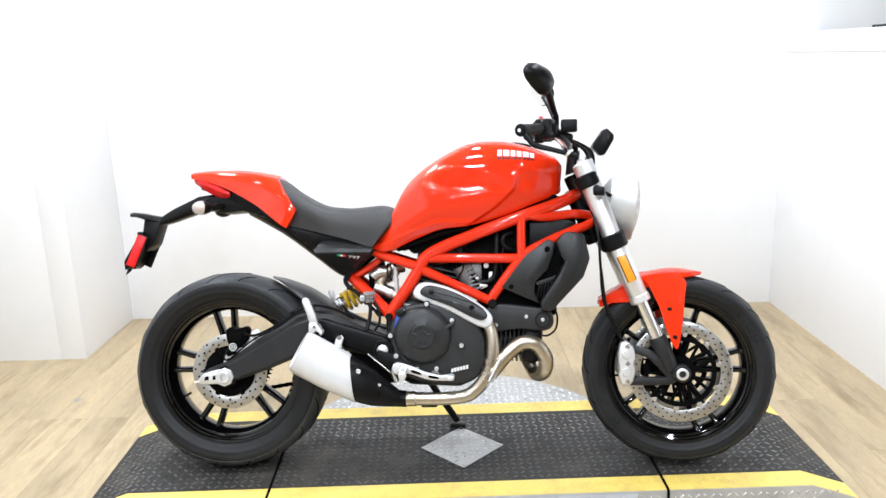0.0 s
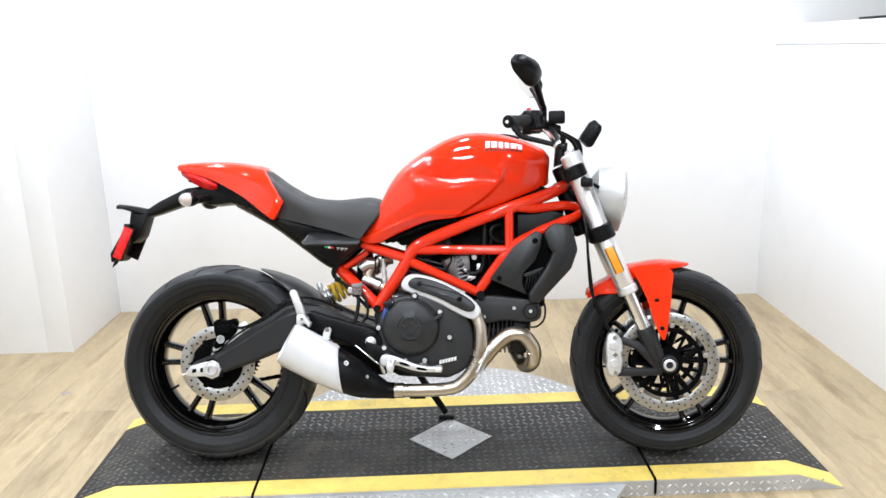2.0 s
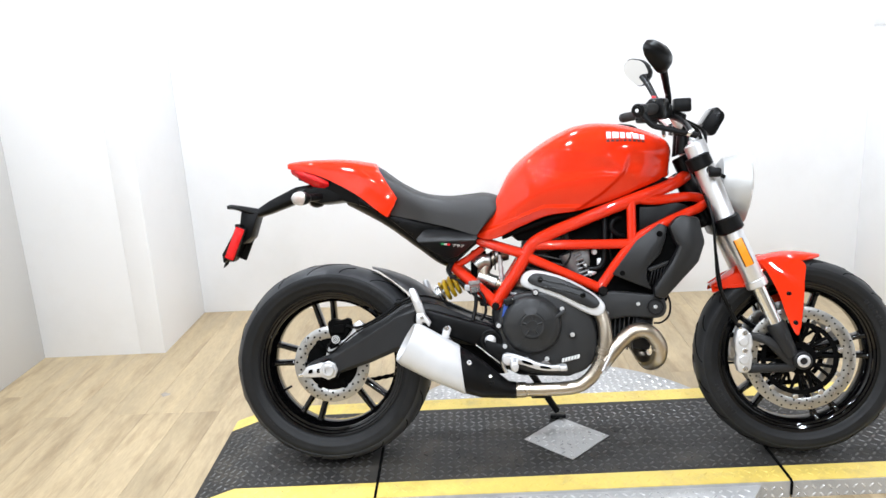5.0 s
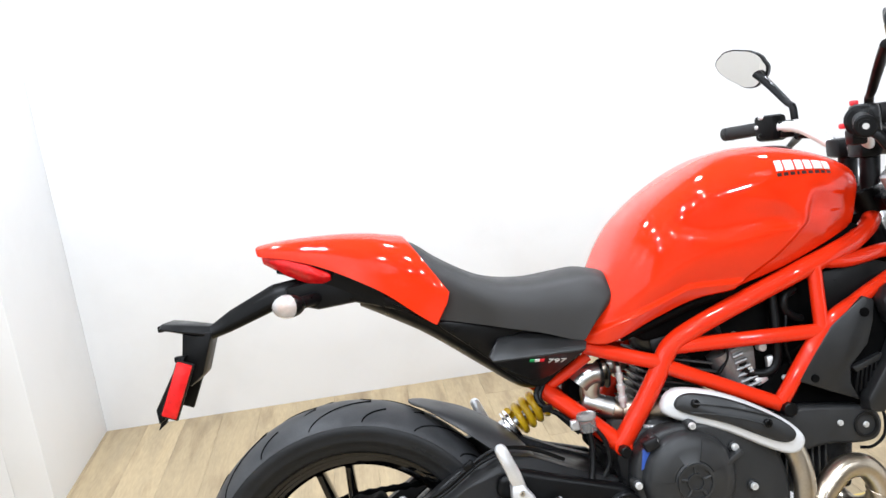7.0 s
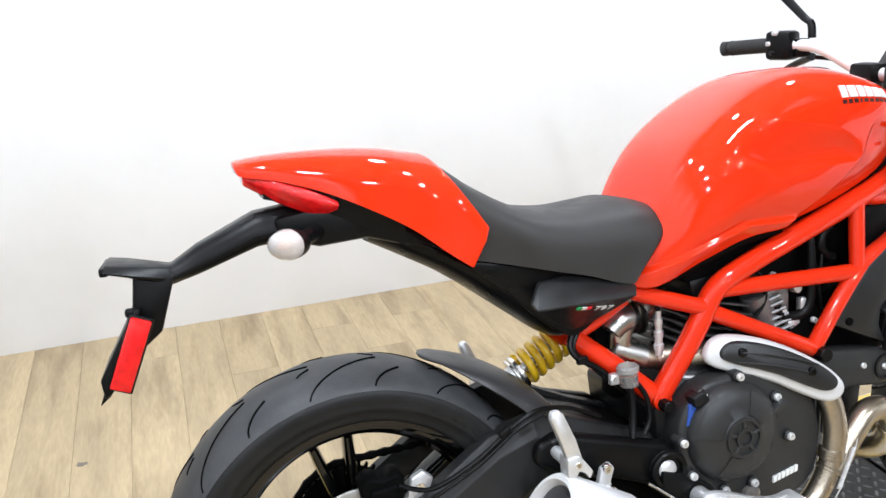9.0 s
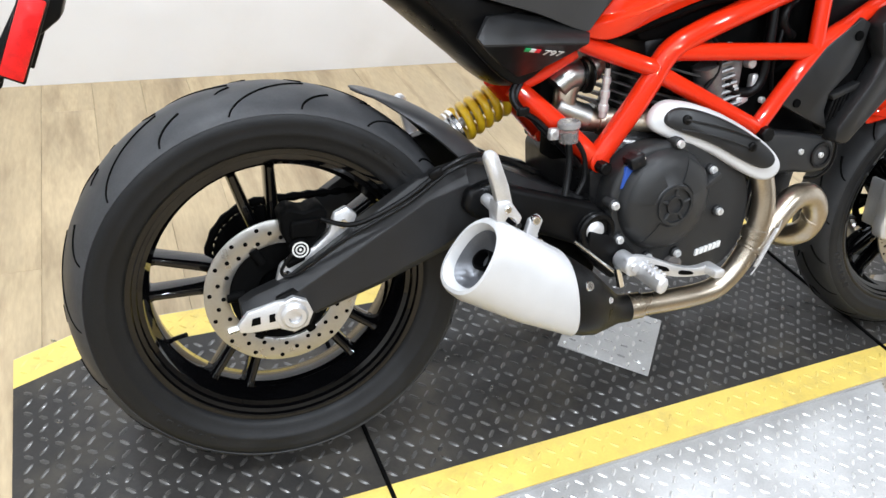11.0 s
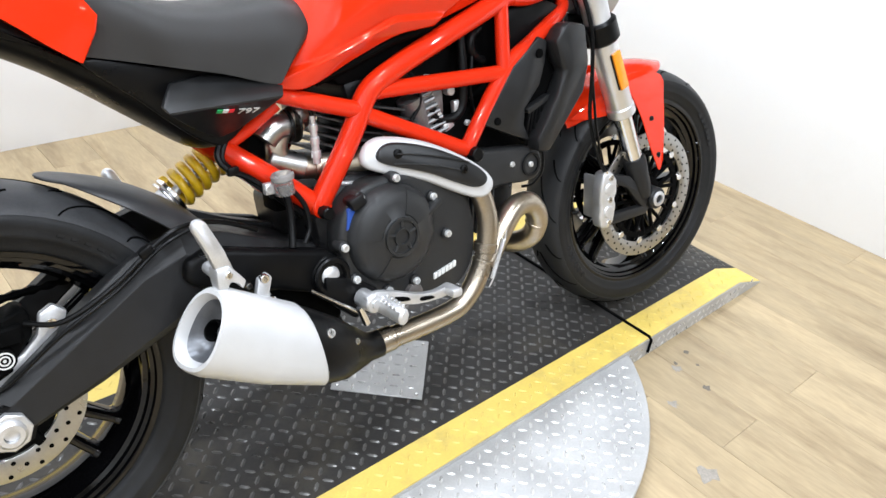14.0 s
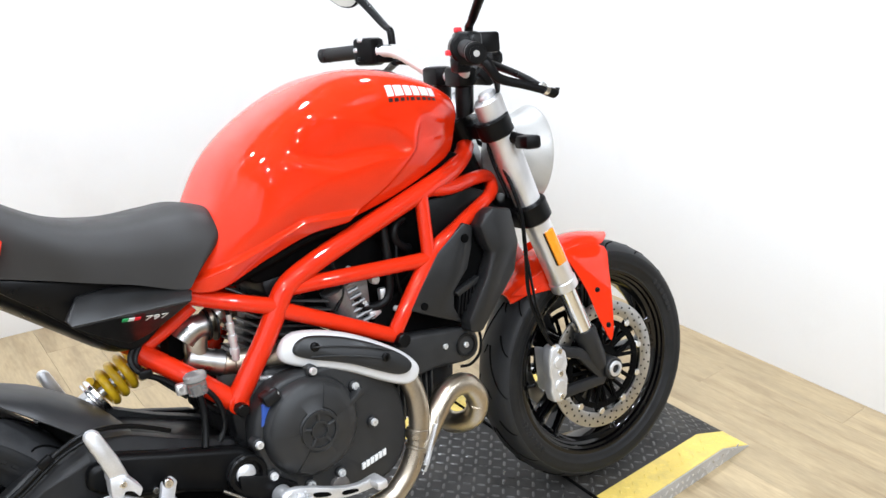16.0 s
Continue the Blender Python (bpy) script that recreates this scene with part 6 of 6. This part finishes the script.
rings = [oval(MOUTH - OUT * 0.016, SV, UV, 0.70), oval(MOUTH - OUT * 0.002, SV, UV, 0.76), oval(MOUTH + OUT * 0.004, SV, UV, 0.83), oval(MOUTH + OUT * 0.003, SV, UV, 0.92), oval(MOUTH - OUT * 0.004, SV, UV, 0.985),
         oval(MOUTH - OUT * 0.016, SV, UV, 1.03), oval((0.345, -0.211, 0.344), (0.005, -0.058, 0), (0.012, 0, 0.070)), oval((0.428, -0.207, 0.303), (0, -0.058, 0), (-0.008, 0, 0.074)),
         oval((0.433, -0.207, 0.301), (0, -0.054, 0), (-0.008, 0, 0.070))]
muf = part("silencer", loft(rings, False), WHITE_METAL, bike, "white-silver oval exhaust silencer")
part("funnel", loft([oval(MOUTH - OUT * 0.012, SV, UV, 0.72), oval(MOUTH - OUT * 0.030, SV, UV, 0.56), oval(MOUTH - OUT * 0.040, SV, UV, 0.36), oval(MOUTH - OUT * 0.042, SV, UV, 0.02)], False),
     mat("grey_funnel_metal", (0.13, 0.135, 0.145), 0.35, 0.7, vary=0.15), muf, "grey metal outlet funnel")
uv = UV / np.linalg.norm(UV)
sv = SV / np.linalg.norm(SV)
mouth_c = MOUTH + arr(0.004, 0, 0.0)
part("outlet_pipe", loft([oval(mouth_c - OUT * k, sv * r, uv * r, 1.0, 28, 1.0) for k, r in ((0.042, 0.0175), (0.016, 0.0175), (0.0145, 0.016), (0.016, 0.0145), (0.040, 0.0135), (0.041, 0.001))], False), DARK, muf, "dark outlet pipe")
rings = [oval((0.426, -0.207, 0.304), (0, -0.0555, 0), (-0.008, 0, 0.0715)), oval((0.452, -0.205, 0.291), (0, -0.054, 0), (-0.004, 0, 0.066)), oval((0.490, -0.198, 0.270), (0, -0.048, 0), (0.004, 0, 0.054)),
         oval((0.530, -0.184, 0.247), (0, -0.036, 0), (0.008, 0, 0.037), 1, 40, 0.9), oval((0.565, -0.171, 0.232), (0, -0.026, 0), (0.003, 0, 0.026), 1, 40, 1.0), oval((0.590, -0.168, 0.229), (0, -0.025, 0), (0, 0, 0.025), 1, 40, 1.0)]
part("end_cap", loft(rings), BLACK, muf, "satin black silencer front cap")
parts("cap_bolt", (bolt((0.452, -0.249, 0.328), (0.1, -0.85, 0.5), 0.0085, 0.006), bolt((0.512, -0.226, 0.283), (0.2, -0.9, 0.4), 0.006, 0.004)), CHROME, muf)
strap = part("silencer_strap", plate([(0.366, 0.372), (0.366, 0.395), (0.374, 0.425), (0.390, 0.432), (0.398, 0.422), (0.390, 0.398), (0.404, 0.378), (0.398, 0.362)], -0.184, -0.172, 0.003), ALU, bike, "aluminium silencer strap")
parts("strap_bolt", (bolt((0.384, -0.183, 0.424), (0, -1, 0), 0.008, 0.005), rod((0.386, -0.180, 0.385), (0.386, -0.196, 0.385), 0.011, 18, None, 0.002)), CHROME, strap)
part("under_bracket", box((0.660, -0.130, 0.205), (0.05, 0.05, 0.012), 0.003), BLACK, bike)

# small fittings ------------------------------------------------------------------------
res = part("rear_reservoir", join(rod((0.472, -0.114, 0.526), (0.470, -0.114, 0.552), 0.0165, 24, None, 0.002)), CUP, bike, "clear plastic rear brake reservoir")
part("cap", rod((0.4705, -0.114, 0.550), (0.4695, -0.114, 0.563), 0.0195, 24, None, 0.003), CUP_LID, res, "grey translucent screw cap")
part("bracket", join(box((0.448, -0.105, 0.540), (0.018, 0.012, 0.020), 0.003), bolt((0.446, -0.110, 0.540), (0, -1, 0), 0.008, 0.004)), ALU, res)
parts("reservoir_hose", (tube([(0.469, -0.112, 0.542), (0.474, -0.118, 0.505), (0.470, -0.125, 0.470), (0.462, -0.135, 0.440)], 0.0062, 10), tube([(0.478, -0.112, 0.540), (0.500, -0.120, 0.505), (0.503, -0.125, 0.465), (0.488, -0.130, 0.440)], 0.0045, 8)), BLACK, bike,
     "black reservoir hose")
parts("wiring_loom", (tube([(0.398, -0.062, 0.622), (0.385, -0.070, 0.600), (0.395, -0.078, 0.578), (0.430, -0.085, 0.555), (0.470, -0.095, 0.515), (0.505, -0.10, 0.480)], 0.0055, 8),
                         tube([(0.405, -0.064, 0.620), (0.392, -0.072, 0.592), (0.420, -0.080, 0.560), (0.458, -0.095, 0.520)], 0.004, 8), box((0.402, -0.080, 0.574), (0.02, 0.012, 0.015), 0.003)), BLACK, bike, "black wiring loom along the frame")
part("side_stand", join(rod((0.600, 0.110, 0.300), (0.735, 0.230, 0.071), 0.012, 16), rod((0.60, 0.08, 0.300), (0.60, 0.13, 0.30), 0.020, 16, None, 0.003), box((0.738, 0.232, 0.055), (0.055, 0.045, 0.012), 0.004)), BLACK, bike, "black side stand, folded out")

# floor planks, one by one ------------------------------------------------------------------
PW, PL = 0.152, 1.22
rnd = random.Random(5)
shapes = {}


def plank_mesh(length):
    if length not in shapes:
        shapes[length] = finish("plank", box((0, 0, -0.005), (PW - 0.0005, length - 0.0005, 0.010), 0.0004, None, 1), WOOD)
    return shapes[length]


x = SIDE + PW / 2
while x < 3.5:
    y, length = BACK, PL * rnd.randint(1, 6) / 6
    while y > -2.2:
        ob = new("plank", plank_mesh(round(length, 4)))
        ob.parent = floor
        ob.location = (x, y - length / 2, 0.0)
        y -= length
        length = PL
    x += PW

# worn patches on the planks beside the platform
MARK = mat("dull_floor_scuff", (0.30, 0.27, 0.23), 0.7, vary=0.3, scale=40, fine=200, bump=0.1)
SPECK = mat("dark_floor_speck", (0.16, 0.135, 0.11), 0.7, vary=0.3, bump=0.1)
for mx, my, mr, paint in ((1.152, -0.600, 0.024, MARK), (1.274, -0.419, 0.013, MARK), (1.393, -0.350, 0.013, MARK), (1.410, -0.335, 0.006, SPECK), (1.396, -0.436, 0.009, SPECK), (1.473, -0.325, 0.007, SPECK), (1.452, -0.372, 0.005, SPECK), (-0.86, 0.62, 0.020, MARK), (-0.55, 0.95, 0.012, SPECK)):
    ring = [(mx + mr * (0.55 + rnd.random()) * math.cos(a), my + mr * (0.35 + rnd.random()) * math.sin(a)) for a in np.linspace(0, 2 * math.pi, 15)[:-1]]
    part("scuff", raw([(x, y, z) for z in (0.0001, 0.0005) for x, y in ring], [tuple(range(14)), tuple(range(27, 13, -1))] + [(i, (i + 1) % 14, 14 + (i + 1) % 14, 14 + i) for i in range(14)]), paint, floor, "dull scuff on the planks")
